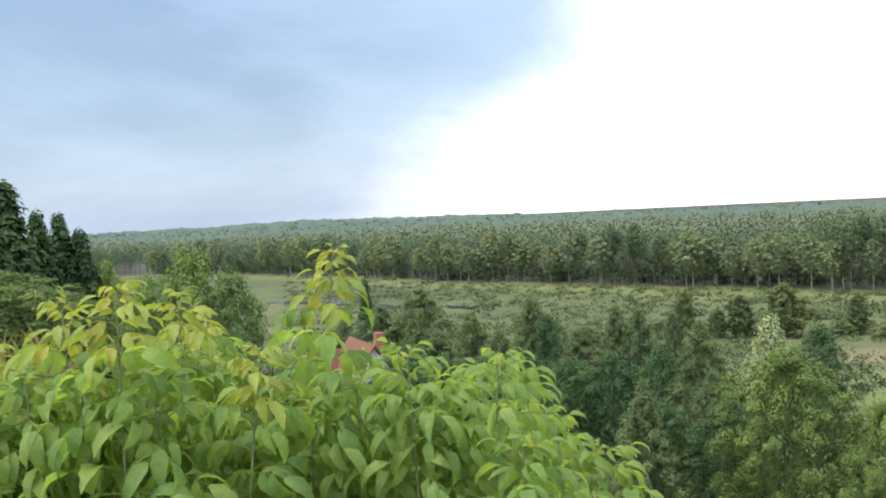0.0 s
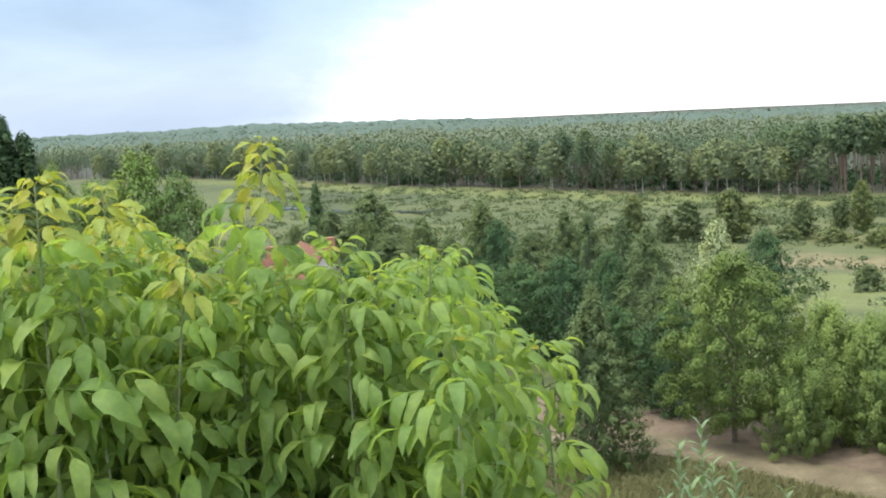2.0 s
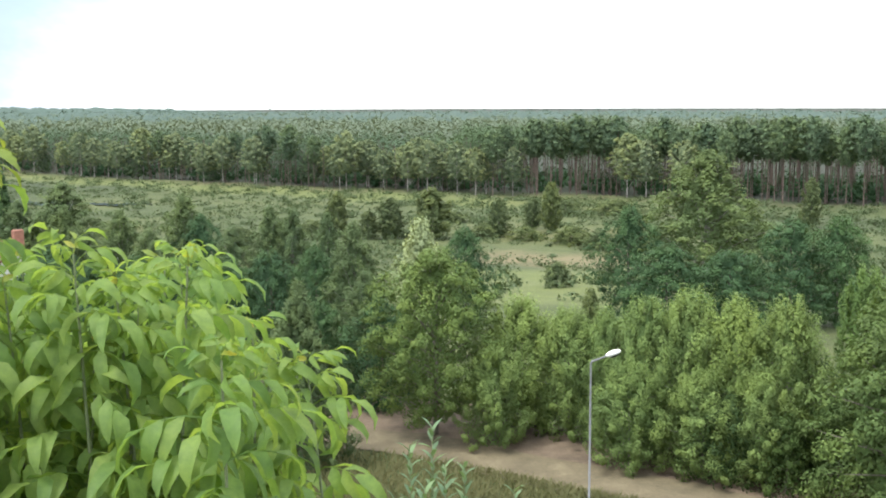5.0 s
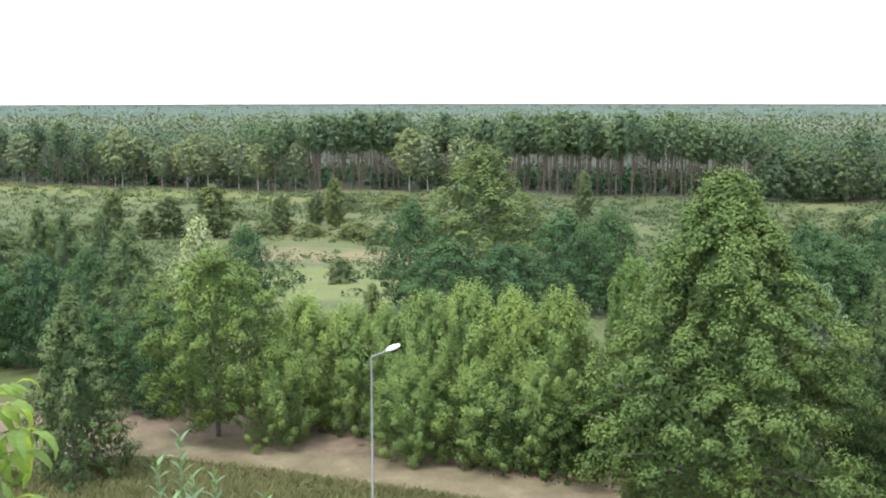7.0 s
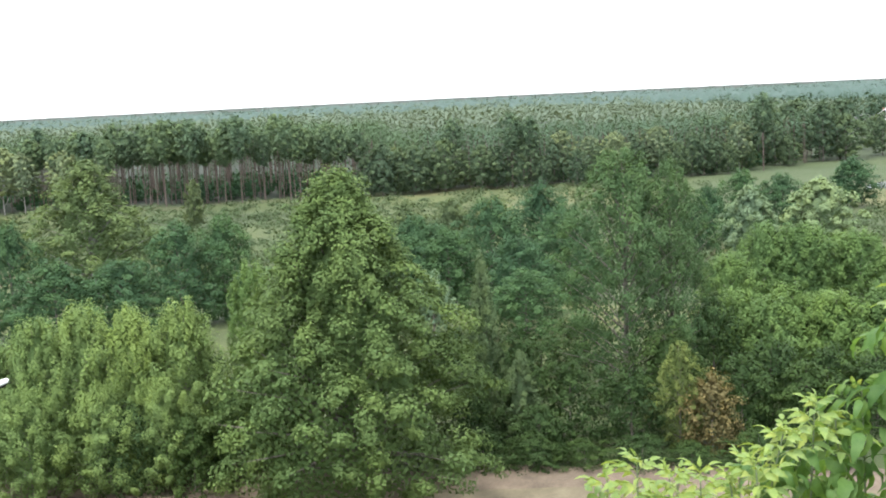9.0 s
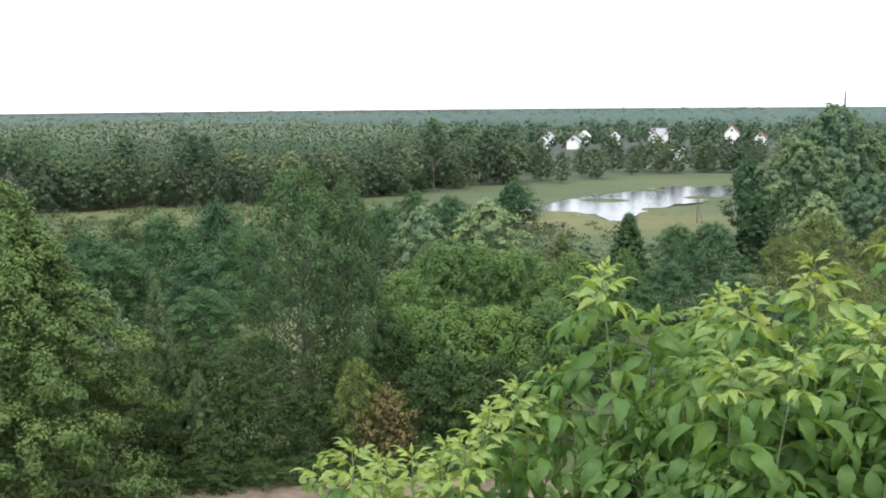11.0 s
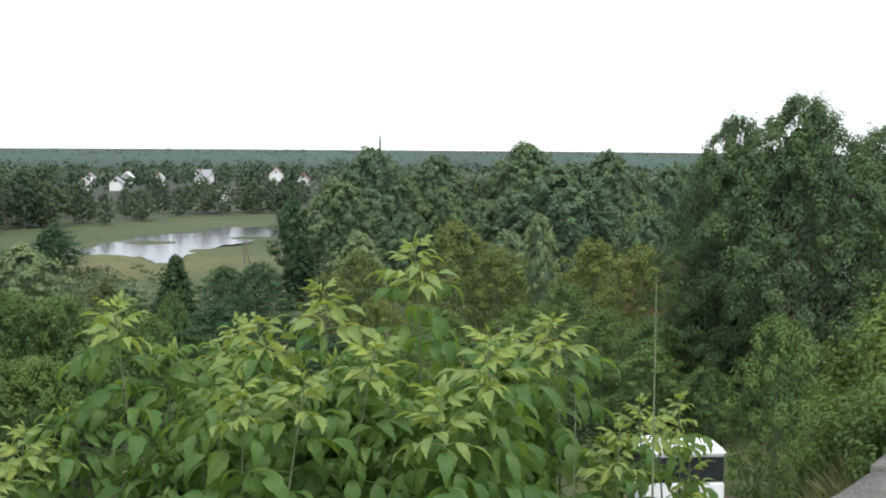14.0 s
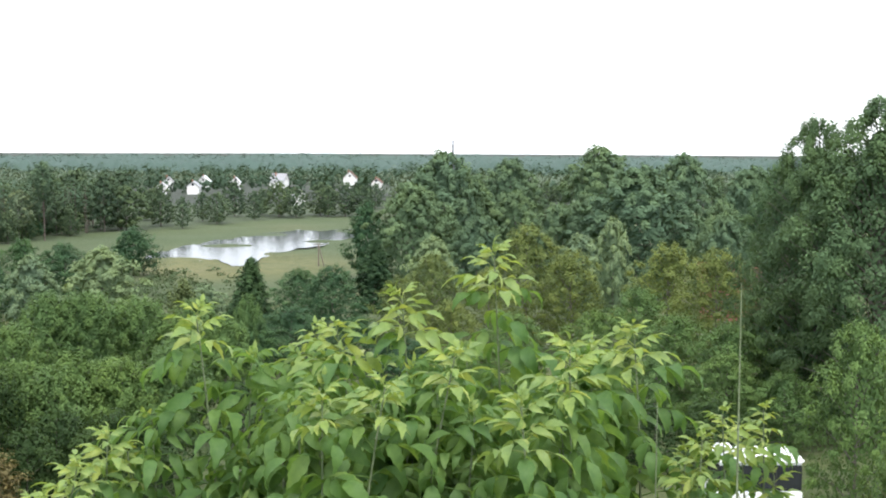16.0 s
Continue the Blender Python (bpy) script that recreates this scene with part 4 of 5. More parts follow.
BLACK = rough_material("black_rubber", [(0.3, (0.015, 0.015, 0.016)), (0.7, (0.03, 0.03, 0.03))], 8, 0.7, 0.2, 0.003)
WOOD_POLE = rough_material("weathered_wood", [(0.3, (0.12, 0.10, 0.08)), (0.7, (0.22, 0.19, 0.15))], 5, 0.9, 0.4, 0.01)


def box_bm(x0, x1, y0, y1, z0, z1, bm=None, bevel=0.0):
    bm = bm or bmesh.new()
    vs = bmesh.ops.create_cube(bm, size=1)["verts"]
    for q in vs:
        q.co = Vector(((x0 + x1) / 2 + q.co.x * (x1 - x0), (y0 + y1) / 2 + q.co.y * (y1 - y0), (z0 + z1) / 2 + q.co.z * (z1 - z0)))
    if bevel:
        es = list({e for q in vs for e in q.link_edges})
        bmesh.ops.bevel(bm, geom=es, offset=bevel, segments=2, affect="EDGES")
    return bm


def house(name, az, r, wide, deep_, wall_h, roof_h, turn, wall_mat, roof_mat, label, category="house", windows=3, base=None):
    """Gabled house: walls with gables, two roof slopes, chimney, windows."""
    root = new(name)
    x, y, z = polar(az, r)
    root.matrix_basis = pose(x, y, z if base is None else base, 0, 0, turn)
    a, b = wide / 2, deep_ / 2
    bm = bmesh.new()
    lo = [bm.verts.new(q) for q in [(-a, -b, -0.5), (a, -b, -0.5), (a, b, -0.5), (-a, b, -0.5)]]
    hi = [bm.verts.new(q) for q in [(-a, -b, wall_h), (a, -b, wall_h), (a, b, wall_h), (-a, b, wall_h)]]
    g1, g2 = bm.verts.new((-a, 0, wall_h + roof_h)), bm.verts.new((a, 0, wall_h + roof_h))
    for fs in [(lo[0], lo[1], hi[1], hi[0]), (lo[2], lo[3], hi[3], hi[2]), (lo[1], lo[2], hi[2], g2, hi[1]), (lo[3], lo[0], hi[0], g1, hi[3]),
               (hi[0], hi[1], g2, g1), (hi[2], hi[3], g1, g2)]:
        bm.faces.new(fs)
    part("wall", bm, wall_mat, root)
    for s in (-1, 1):
        bm = bmesh.new()
        o = 0.45
        k2 = roof_h / b
        pts = [(-a - o, s * (b + o), wall_h - o * k2 + 0.06), (a + o, s * (b + o), wall_h - o * k2 + 0.06), (a + o, 0, wall_h + roof_h + 0.06), (-a - o, 0, wall_h + roof_h + 0.06)]
        up = [bm.verts.new(Vector(p) + Vector((0, 0, 0.18))) for p in pts]
        dn = [bm.verts.new(p) for p in pts]
        bm.faces.new(up)
        bm.faces.new(dn[::-1])
        for q in range(4):
            bm.faces.new((dn[q], dn[(q + 1) % 4], up[(q + 1) % 4], up[q]))
        bmesh.ops.recalc_face_normals(bm, faces=bm.faces)
        roof = part("roof", bm, roof_mat, root)
        if s == 1:
            part("chimney", box_bm(a * 0.3, a * 0.3 + 0.6, b * 0.2, b * 0.2 + 0.6, wall_h + roof_h * 0.6, wall_h + roof_h + 0.8), BRICK, roof)
    for q in range(windows):
        wx = -a + (q + 0.5) * wide / windows
        for s in (-1, 1):
            part("window", box_bm(wx - 0.55, wx + 0.55, s * b - 0.04, s * b + 0.04, wall_h * 0.3, wall_h * 0.3 + 1.3), DARK, root)
    for s in (-1, 1):
        part("window", box_bm(s * a - 0.04, s * a + 0.04, -0.5, 0.5, wall_h + roof_h * 0.15, wall_h + roof_h * 0.15 + 1.1), DARK, root)
    return tagged(root, label, category)


house("house", -6.3, 80, 7, 6, 3.0, 3.3, 62, PLASTER, ROOF_RED, "white house with red tiled roof among trees", base=-0.9 - 0.4)
house("house", -4.3, 79, 5.5, 6, 3.2, 3.9, -70, PLASTER, ROOF_RED, "white gabled house with brownish red tiled roof", base=-0.9 - 0.4)
for az, r, w, d, wh, rh, tn, roof, lab in [
        (76.97, 640, 14, 11, 5.5, 5, 10, ROOF_RED, "large white villa with steep roof"), (73.5, 660, 14, 10, 3.5, 5.5, 80, ROOF_GREY, "white village house with grey gable roof"),
        (71.4, 600, 8, 7, 3.5, 3, 15, ROOF_PALE, "small pale village house with light roof"), (69.9, 640, 16, 9, 3.5, 4, 12, ROOF_PALE, "long pale village house with light roof"),
        (69.4, 520, 14, 8, 3.0, 3, 14, ROOF_GREY, "low grey-roofed village barn"), (68.2, 640, 12, 8, 3.5, 3.5, 20, ROOF_GREY, "grey-roofed village house among trees"),
        (67.9, 525, 9, 6, 3.0, 2.0, 20, ROOF_PALE, "low pale village shed"), (78.3, 600, 10, 8, 3.5, 3, 5, ROOF_RED, "red-roofed village house among trees"),
        (85.7, 800, 16, 10, 3.5, 4, 30, ROOF_PALE, "distant pale village house beyond the poplars"), (74.4, 420, 8, 6, 3, 2.5, 30, ROOF_PALE, "small white house behind the pond trees")]:
    house("village_house", az, r, w * 0.62, d * 0.65, wh + 0.6, rh * 0.7, tn, PLASTER, roof, lab, base=None)
house("brick_shed", 95.6, 150, 7, 5, 5.5, 1.6, 85, BRICK, ROOF_RED, "low brick shed with brownish roof", "shed")
house("house", 106.9, 140, 12, 9, 5, 3.5, 30, PLASTER, ROOF_GREY, "pale house partly hidden by the aspen")


def cylinder(path, radii, name, mat, parent=None, sides=10, label=""):
    v, f = tube(path, radii, sides)
    ob = mesh_object(name, v, f, 4, mat, parent)
    if label:
        ob["label"] = label
    return ob


# radio mast on the horizon
x, y, z = polar(82.05, 900)
mast = new("radio_mast")
mast.matrix_basis = pose(x, y, z)
for q in range(3):
    an = q * 2.094
    cylinder([(1.0 * math.cos(an), 1.0 * math.sin(an), 0), (0.35 * math.cos(an), 0.35 * math.sin(an), 34.0)], [0.5, 0.4], "leg", STEEL, mast, 5)
for q in range(10):
    bm = box_bm(-0.9 + q * 0.07, 0.9 - q * 0.07, -0.12, 0.12, 2 + q * 3.1, 2.2 + q * 3.1)
    part("brace", bm, STEEL, mast)
for zz in (32.3, 29.6):
    part("antenna", box_bm(-1.0, 1.0, -0.3, 0.3, zz, zz + 1.4), WHITE, mast)
tagged(mast, "slim grey lattice radio mast on the horizon", "mast")

# wooden pole with a stay by the pond
x, y, z = polar(75.4, 212)
pole = new("utility_pole")
pole.matrix_basis = pose(x, y, z, 0, 0, -75)
cylinder([(0, 0, -0.5), (0, 0, 4.3)], [0.16, 0.12], "post", WOOD_POLE, pole)
cylinder([(1.1, 0, -0.5), (0.05, 0, 3.9)], [0.13, 0.1], "stay", WOOD_POLE, pole)
part("crossarm", box_bm(-0.8, 0.8, -0.08, 0.08, 3.95, 4.12), WOOD_POLE, pole)
for q in (-0.65, 0, 0.65):
    cylinder([(q, 0, 4.12), (q, 0, 4.4)], [0.06, 0.05], "insulator", WHITE, pole, 6)
tagged(pole, "weathered wooden utility pole with a slanting stay", "pole")

# street lamp beside the track
x, y, z = polar(24.15, 38)
lamp = new("street_lamp")
lamp.matrix_basis = pose(x, y, z, 0, 0, -24.15)
cylinder([(0, 0, -0.3), (0, 0, 1.2), (0, 0, 1.22), (0, 0, 6.15)], [0.06, 0.06, 0.04, 0.032], "pole", STEEL, lamp, 12)
cylinder([(0, 0, 6.1), (0.03, 0, 6.2), (0.35, 0, 6.33), (0.56, 0, 6.42)], [0.04, 0.036, 0.032, 0.032], "arm", STEEL, lamp, 8)
bm = bmesh.new()
bmesh.ops.create_uvsphere(bm, u_segments=14, v_segments=9, radius=1, matrix=pose(0.73, 0, 6.5, 0, -22, 0) @ Matrix.Diagonal((0.27, 0.13, 0.1, 1)))
head = part("lamp_head", bm, WHITE, lamp, "white rounded lamp head")
bm = bmesh.new()
bmesh.ops.create_uvsphere(bm, u_segments=12, v_segments=7, radius=1, matrix=pose(0.76, 0, 6.44, 0, -22, 0) @ Matrix.Diagonal((0.18, 0.1, 0.08, 1)))
part("glass_cover", bm, DARK, head)
part("base_plate", box_bm(-0.18, 0.18, -0.18, 0.18, -0.02, 0.03), STEEL, lamp)
tagged(lamp, "slim grey steel street lamp with white head", "street lamp")

# white coach parked under the hill
bus = new("minibus")
bus.matrix_basis = pose(43.2, -5.8, float(ground_z(44.6, -5.7)) + 0.75, 0, 0, -80) @ Matrix.Diagonal((0.8, 0.7, 0.92, 1))
part("body", box_bm(-2.6, 1.35, -1.25, 1.25, 0.35, 1.75, None, 0.08), WHITE, bus)
part("window_band", box_bm(-2.5, 1.30, -1.22, 1.22, 1.752, 2.78, None, 0.05), DARK, bus, "dark tinted window band")
part("roof", box_bm(-2.6, 1.4, -1.27, 1.27, 2.782, 3.1, None, 0.12), WHITE, bus)
part("roof_hatch", box_bm(-1.2, -0.5, -0.45, 0.45, 3.1, 3.2, None, 0.03), WHITE, bus)
part("air_conditioner", box_bm(-2.3, -1.6, -0.8, 0.8, 3.1, 3.32, None, 0.06), WHITE, bus)
part("roof_hatch", box_bm(0.1, 0.9, -0.45, 0.45, 3.1, 3.19, None, 0.03), WHITE, bus)
for q in (-1.7, -0.8, 0.1):
    for s in (-1, 1):
        part("window_pillar", box_bm(q - 0.05, q + 0.05, s * 1.228 - 0.01, s * 1.228 + 0.01, 1.78, 2.76), BLACK, bus)
for q in (-2.4, -1.0, 0.0):
    part("luggage_door", box_bm(q, q + 1.3, -1.268, -1.25, 0.55, 1.45, None, 0.004), WHITE, bus)
for q in (-1.8, 0.5):
    for s in (-1, 1):
        v, f = tube([(q, s * 1.27, 0.1), (q, s * 0.97, 0.1)], [0.5, 0.5], 18)
        wheel = mesh_object("wheel", np.vstack([v, [[q, s * 1.27, 0.1]]]), f, 4, BLACK, bus)
        bm = bmesh.new()
        bmesh.ops.create_cone(bm, cap_ends=True, segments=16, radius1=0.3, radius2=0.26, depth=0.06, matrix=pose(q, s * 1.26, 0.1, 90, 0, 0))
        part("rim", bm, STEEL, wheel)
tagged(bus, "white minibus with dark windows parked among bushes", "minibus")

# ---- stone parapet at the lookout ----
STONE = rough_material("grey_limestone", [(0.25, (0.12, 0.115, 0.10)), (0.5, (0.24, 0.23, 0.205)), (0.75, (0.36, 0.345, 0.31))], 5.0, 0.95, 0.9, 0.03, 10.0)
parapet = new("wall_parapet")
parapet.matrix_basis = pose(2.15, -0.37, 13.3, 0, 0, -36)
WR = random.Random(4)
part("core", box_bm(0.02, 6.4, -0.62, -0.03, -0.4, 0.74), STONE, parapet)


def stone_mesh(x0, x1, y0, y1, z0, z1, rough):
    bm = box_bm(x0, x1, y0, y1, z0, z1)
    bmesh.ops.subdivide_edges(bm, edges=bm.edges[:], cuts=3, use_grid_fill=True)
    for q in bm.verts:
        nv = noise.noise_vector(q.co * 5.0 + Vector((x0 * 3, 0, 0)))
        q.co += nv * rough
    for fc in bm.faces:
        fc.smooth = True
    return bm


xx = 0.0
while xx < 6.3:
    ln = WR.uniform(0.7, 1.2)
    part("coping_stone", stone_mesh(xx, xx + ln - 0.012, -0.66 + WR.uniform(-0.02, 0.02), WR.uniform(-0.015, 0.02), 0.745, 0.9 + WR.uniform(-0.006, 0.006), 0.012), STONE, parapet)
    xx += ln
for row in range(3):
    xx = -WR.uniform(0, 0.3)
    while xx < 6.2:
        ln = WR.uniform(0.25, 0.55)
        part("stone", stone_mesh(xx, xx + ln - 0.02, -0.05, WR.uniform(-0.005, 0.02), row * 0.25 - 0.02, row * 0.25 + 0.21, 0.015), STONE, parapet)
        xx += ln
tagged(parapet, "old weathered grey stone parapet wall", "wall", kind="structure")

# ---- shrubs at the lookout ----
NEAR_LEAF = leaf_material("box_elder_leaf_mature", (0.095, 0.175, 0.05), (0.122, 0.21, 0.058), (0.165, 0.245, 0.068), 0.55, 0.55, 3.0, 45)
YOUNG_LEAF = leaf_material("box_elder_leaf_young", (0.18, 0.24, 0.036), (0.25, 0.3, 0.042), (0.34, 0.33, 0.05), 0.5, 0.5, 3.0, 45)
YELLOW_LEAF = leaf_material("box_elder_leaf_yellow_green", (0.15, 0.25, 0.048), (0.2, 0.3, 0.054), (0.265, 0.345, 0.06), 0.55, 0.6, 3.0, 45)
PALE_YOUNG_LEAF = leaf_material("box_elder_leaf_pale", (0.175, 0.25, 0.05), (0.235, 0.305, 0.058), (0.31, 0.35, 0.066), 0.45, 0.45, 3.0, 45)
SILVER_LEAF = leaf_material("sallow_leaf", (0.10, 0.15, 0.062), (0.15, 0.205, 0.088), (0.23, 0.28, 0.13), 0.8, 0.3, 3.0)


def leaflet(length, width, bend, fold, segs=5):
    """A pointed, toothed blade along +y that bends down and folds along its rib."""
    vs, fs = [], []
    yy, zz, tilt = 0.0, 0.0, 0.25
    for q in range(segs + 1):
        t = q / segs
        tooth = (q % 2) * (0.3 < t < 0.95)
        wv = width * 0.5 * 2.6 * (t + 0.012) ** 0.6 * (1 - t) ** 1.15 * (1.0 + 0.22 * tooth)
        if q == segs:
            wv = 0.0008
        vs += [(-wv, yy + 0.035 * length * tooth, zz + fold * wv), (0, yy, zz), (wv, yy + 0.035 * length * tooth, zz + fold * wv)]
        yy += math.cos(tilt) * length / segs
        zz += math.sin(tilt) * length / segs
        tilt -= bend / segs
    for q in range(segs):
        k2 = q * 3
        fs += [(k2, k2 + 1, k2 + 4, k2 + 3), (k2 + 1, k2 + 2, k2 + 5, k2 + 4)]
    return np.array(vs), np.array(fs)


def turned(v, m):
    m = np.array(m)
    return v @ m[:3, :3].T + m[:3, 3]


def compound_leaf(rng, pairs, size, hang, bend, wide=0.4, segs=8):
    """Box elder leaf: a stalk along +y with pairs of leaflets and one at its end, which hang by some degrees."""
    out = []
    length = size * (0.65 + 0.4 * pairs)
    pts, p, tilt = [], np.zeros(3), 0.3
    n = 7 if segs > 5 else 4
    for q in range(n + 1):
        pts.append(p.copy())
        p = p + np.array([0, math.cos(tilt), math.sin(tilt)]) * length / n
        tilt -= (0.4 + hang / 70) / n
    out.append(tube(pts, np.linspace(0.0024, 0.0012, n + 1), 3))
    for k2 in range(pairs):
        at = pts[int(n * (0.55 + 0.4 * k2 / max(1, pairs)))]
        for s in (-1, 1):
            v, f = leaflet(size * rng.uniform(0.9, 1.1), size * wide * rng.uniform(0.88, 1.12), bend * rng.uniform(0.5, 1.6), 0.36, segs)
            m = pose(*at, -hang * rng.uniform(0.8, 1.2), 0, s * -rng.uniform(38, 60)) @ pose(0, 0, 0, 0, s * rng.uniform(0, 25), 0)
            out.append((turned(v, m), f))
    v, f = leaflet(size * 1.15, size * wide * 1.2, bend, 0.3, segs)
    out.append((turned(v, pose(*pts[-1], -hang * 1.05, 0, rng.uniform(-8, 8))), f))
    return join(out)


SH = np.random.default_rng(21)
# drooping leaves of the taller shrub, then the flatter ones of the lower shrub, then young ones of both
HANGING = [compound_leaf(SH, 2 if q % 4 else 1, 0.092, SH.uniform(25, 65), 1.9, 0.36) for q in range(10)]
FLAT = [compound_leaf(SH, 2 if q % 4 else 1, 0.088, SH.uniform(25, 62), 1.8, 0.42) for q in range(10)]
# plainer leaves for the dense inside of the shrubs
HANGING_IN = [compound_leaf(SH, 2 if q % 4 else 1, 0.092, SH.uniform(25, 65), 1.9, 0.36, 4) for q in range(10)]
FLAT_IN = [compound_leaf(SH, 2 if q % 4 else 1, 0.088, SH.uniform(25, 62), 1.8, 0.38, 4) for q in range(10)]
YOUNG_HANGING = [compound_leaf(SH, 1 if q % 3 else 2, 0.075, SH.uniform(35, 70), 1.0, 0.38) for q in range(6)]
YOUNG_FLAT = [compound_leaf(SH, 1 if q % 2 else 2, 0.064, SH.uniform(15, 55), 1.0, 0.42) for q in range(6)]


def leaf_data(pool, mat, name):
    res = []
    for v, f in pool:
        ob = mesh_object(name, v, f, 4, mat)
        res.append(ob.data)
        bpy.data.objects.remove(ob)
    return res


HANGING_SET = (HANGING_IN, leaf_data(HANGING, YELLOW_LEAF, "leaf"), leaf_data(YOUNG_HANGING, YOUNG_LEAF, "young_leaf"), YELLOW_LEAF)
FLAT_SET = (FLAT_IN, leaf_data(FLAT, NEAR_LEAF, "leaf"), leaf_data(YOUNG_FLAT, PALE_YOUNG_LEAF, "young_leaf"), NEAR_LEAF)


def aim(at, way, roll=0.0):
    """A pose at a place whose +y runs along a way, its back up."""
    y = Vector(way).normalized()
    x = y.cross(Vector((0, 0, 1)))
    x = x.normalized() if x.length > 1e-4 else Vector((1, 0, 0))
    z = x.cross(y)
    m = Matrix((x, y, z)).transposed().to_4x4()
    m.translation = Vector(at)
    return m @ pose(0, 0, 0, 0, roll, 0)


def shrub(name, stems, label, leaves, leaf_scale=1.0, budget=290, spacing=0.043, lean=0.12, reach=0.95):
    """Many-stemmed shrub: stems by the bearing, distance and height of their tips; leaves in crossed pairs, young ones at the tip."""
    root = new(name)
    joined, single = [], 0
    pool, old_data, young_data, leaf_mat = leaves
    ordered = sorted(stems, key=lambda q: -q[2])
    for az, r, top in ordered:
        tx, ty = r * math.sin(radians(az)), r * math.cos(radians(az))
        bx, by = tx + SH.normal() * lean * 0.5, ty + SH.normal() * lean * 0.5
        bz = float(ground_z(bx, by)) - 0.1
        top -= 0.03
        n = 9
        k1, k3 = SH.normal(size=2) * 0.03
        path = []
        for q in range(n + 1):
            t = q / n
            path.append((bx + (tx - bx) * t ** 1.4 + k1 * math.sin(3 * t), by + (ty - by) * t ** 1.4 + k3 * math.sin(3 * t), bz + (top - bz) * t))
        path = np.array(path)
        stem = cylinder(path, np.linspace(0.008, 0.002, n + 1), "stem", STEM, root, 6)
        length = top - bz
        t = 1.0
        node = 0
        turn0 = SH.uniform(0, 360)
        down = min(reach if top > 14.45 else reach * 0.6, length - 0.1)
        while t > 1 - down / length:
            depth = (1 - t) * length
            ps = np.array([np.interp(t, np.linspace(0, 1, n + 1), path[:, c]) for c in range(3)])
            young = depth < 0.11
            scale = leaf_scale * (SH.uniform(0.85, 1.1) * (0.5 + depth * 5) if young else min(1.15, 0.75 + depth * 1.2) * SH.uniform(0.8, 1.15))
            for s in (0, 180):
                an = radians(turn0 + node * 90 + s + SH.normal() * 18)
                el = 1.0 - depth * 8 if young else max(0.0, 0.35 - depth * 0.8) + SH.normal() * 0.15
                way = (math.cos(an), math.sin(an), el)
                m = aim(ps, way, SH.normal() * 22) @ Matrix.Scale(scale, 4)
                if single < budget and depth < 0.5:
                    single += 1
                    data = young_data[SH.integers(6)] if young else old_data[SH.integers(10)]
                    ob = new("leaf", data)
                    ob.parent = stem
                    ob.matrix_basis = m
                else:
                    v, f = pool[SH.integers(10)]
                    joined.append((turned(v, m), f))
            if node == 0:
                ob = new("leaf", young_data[SH.integers(6)])
                ob.parent, ob.matrix_basis = stem, aim(ps, (SH.normal() * 0.4, SH.normal() * 0.4, 1.0), SH.uniform(0, 360)) @ Matrix.Scale(leaf_scale * 0.4, 4)
            node += 1
            t -= (0.022 if young else spacing * SH.uniform(0.8, 1.3)) / length
    if joined:
        v, f = join(joined)
        tagged(mesh_object("foliage", v, f, 4, leaf_mat, root), kind="stuff")
    return tagged(root, label, "shrub")


LEFT_STEMS = [
    (-18.1, 2.23, 14.91), (-14.9, 2.52, 14.87), (-6.6, 2.42, 14.95), (-3.1, 2.31, 14.72), (1.7, 2.31, 14.69), (-1.5, 2.31, 14.66), (4.7, 2.61,
    14.51), (7.1, 2.61, 14.43), (-20.5, 2.43, 14.87), (-13.3, 2.82, 14.76), (-4.7, 3.01, 14.62), (-22.8, 2.34, 14.73), (-10.7, 2.22, 14.76),
    (-8.4, 2.62, 14.69), (-19.8, 2.33, 14.72), (-16.6, 2.23, 14.72), (2.8, 2.11, 14.56)]
RIGHT_STEMS = [
    (70.1, 3.44, 14.5), (80.1, 3.45, 14.54), (84.6, 3.45, 14.67), (88.5, 2.95, 14.48), (91.3, 3.46, 14.45), (76.8, 3.55, 14.43), (79.5, 2.95,
    14.38), (72.8, 3.54, 14.34), (68.0, 3.44, 14.2), (89.5, 3.66, 14.36), (82.9, 3.05, 14.44)]
SMALL_STEMS = [
    (95.7, 3.36, 14.24), (97.6, 3.46, 14.24), (94.1, 3.36, 14.12), (98.2, 3.46, 14.05), (94.9, 3.26, 14.19), (96.5, 3.56, 14.15), (94.4, 3.26,
    14.05)]
EDGE_STEMS = [
    (56.2, 3.1, 14.02), (57.8, 3.0, 14.1), (59.2, 3.2, 14.0), (60.6, 3.1, 14.05), (62.0, 3.2, 14.0), (63.3, 3.1, 14.08), (64.6, 3.2, 14.13),
    (66.0, 3.3, 14.18), (59.5, 3.5, 13.9), (62.4, 3.5, 13.95), (65.0, 3.6, 14.0), (66.8, 3.4, 14.12)]
# lower shoots fill the shrubs below their leaders
for q in range(88):
    az = SH.uniform(-30, 5.0)
    LEFT_STEMS.append((az, SH.uniform(2.25, 3.5), 14.78 - 0.6 * SH.uniform() - 0.45 * max(0, (az - 0) / 7)))
for q in range(75):
    az = SH.uniform(69, 90.5)
    RIGHT_STEMS.append((az, SH.uniform(2.8, 4.0), 14.38 - 0.55 * SH.uniform() - 0.08 * max(0, 76 - az)))
shrub("box_elder_shrub", LEFT_STEMS, "lush yellow-green box elder shrub with drooping leaves", HANGING_SET, 0.92, spacing=0.042)
shrub("box_elder_shrub", RIGHT_STEMS, "bright green box elder shrub below the lookout", FLAT_SET, 1.1, spacing=0.056)
shrub("box_elder_sapling", SMALL_STEMS, "small green box elder sapling on the slope", FLAT_SET, 0.8, reach=0.42, spacing=0.06)
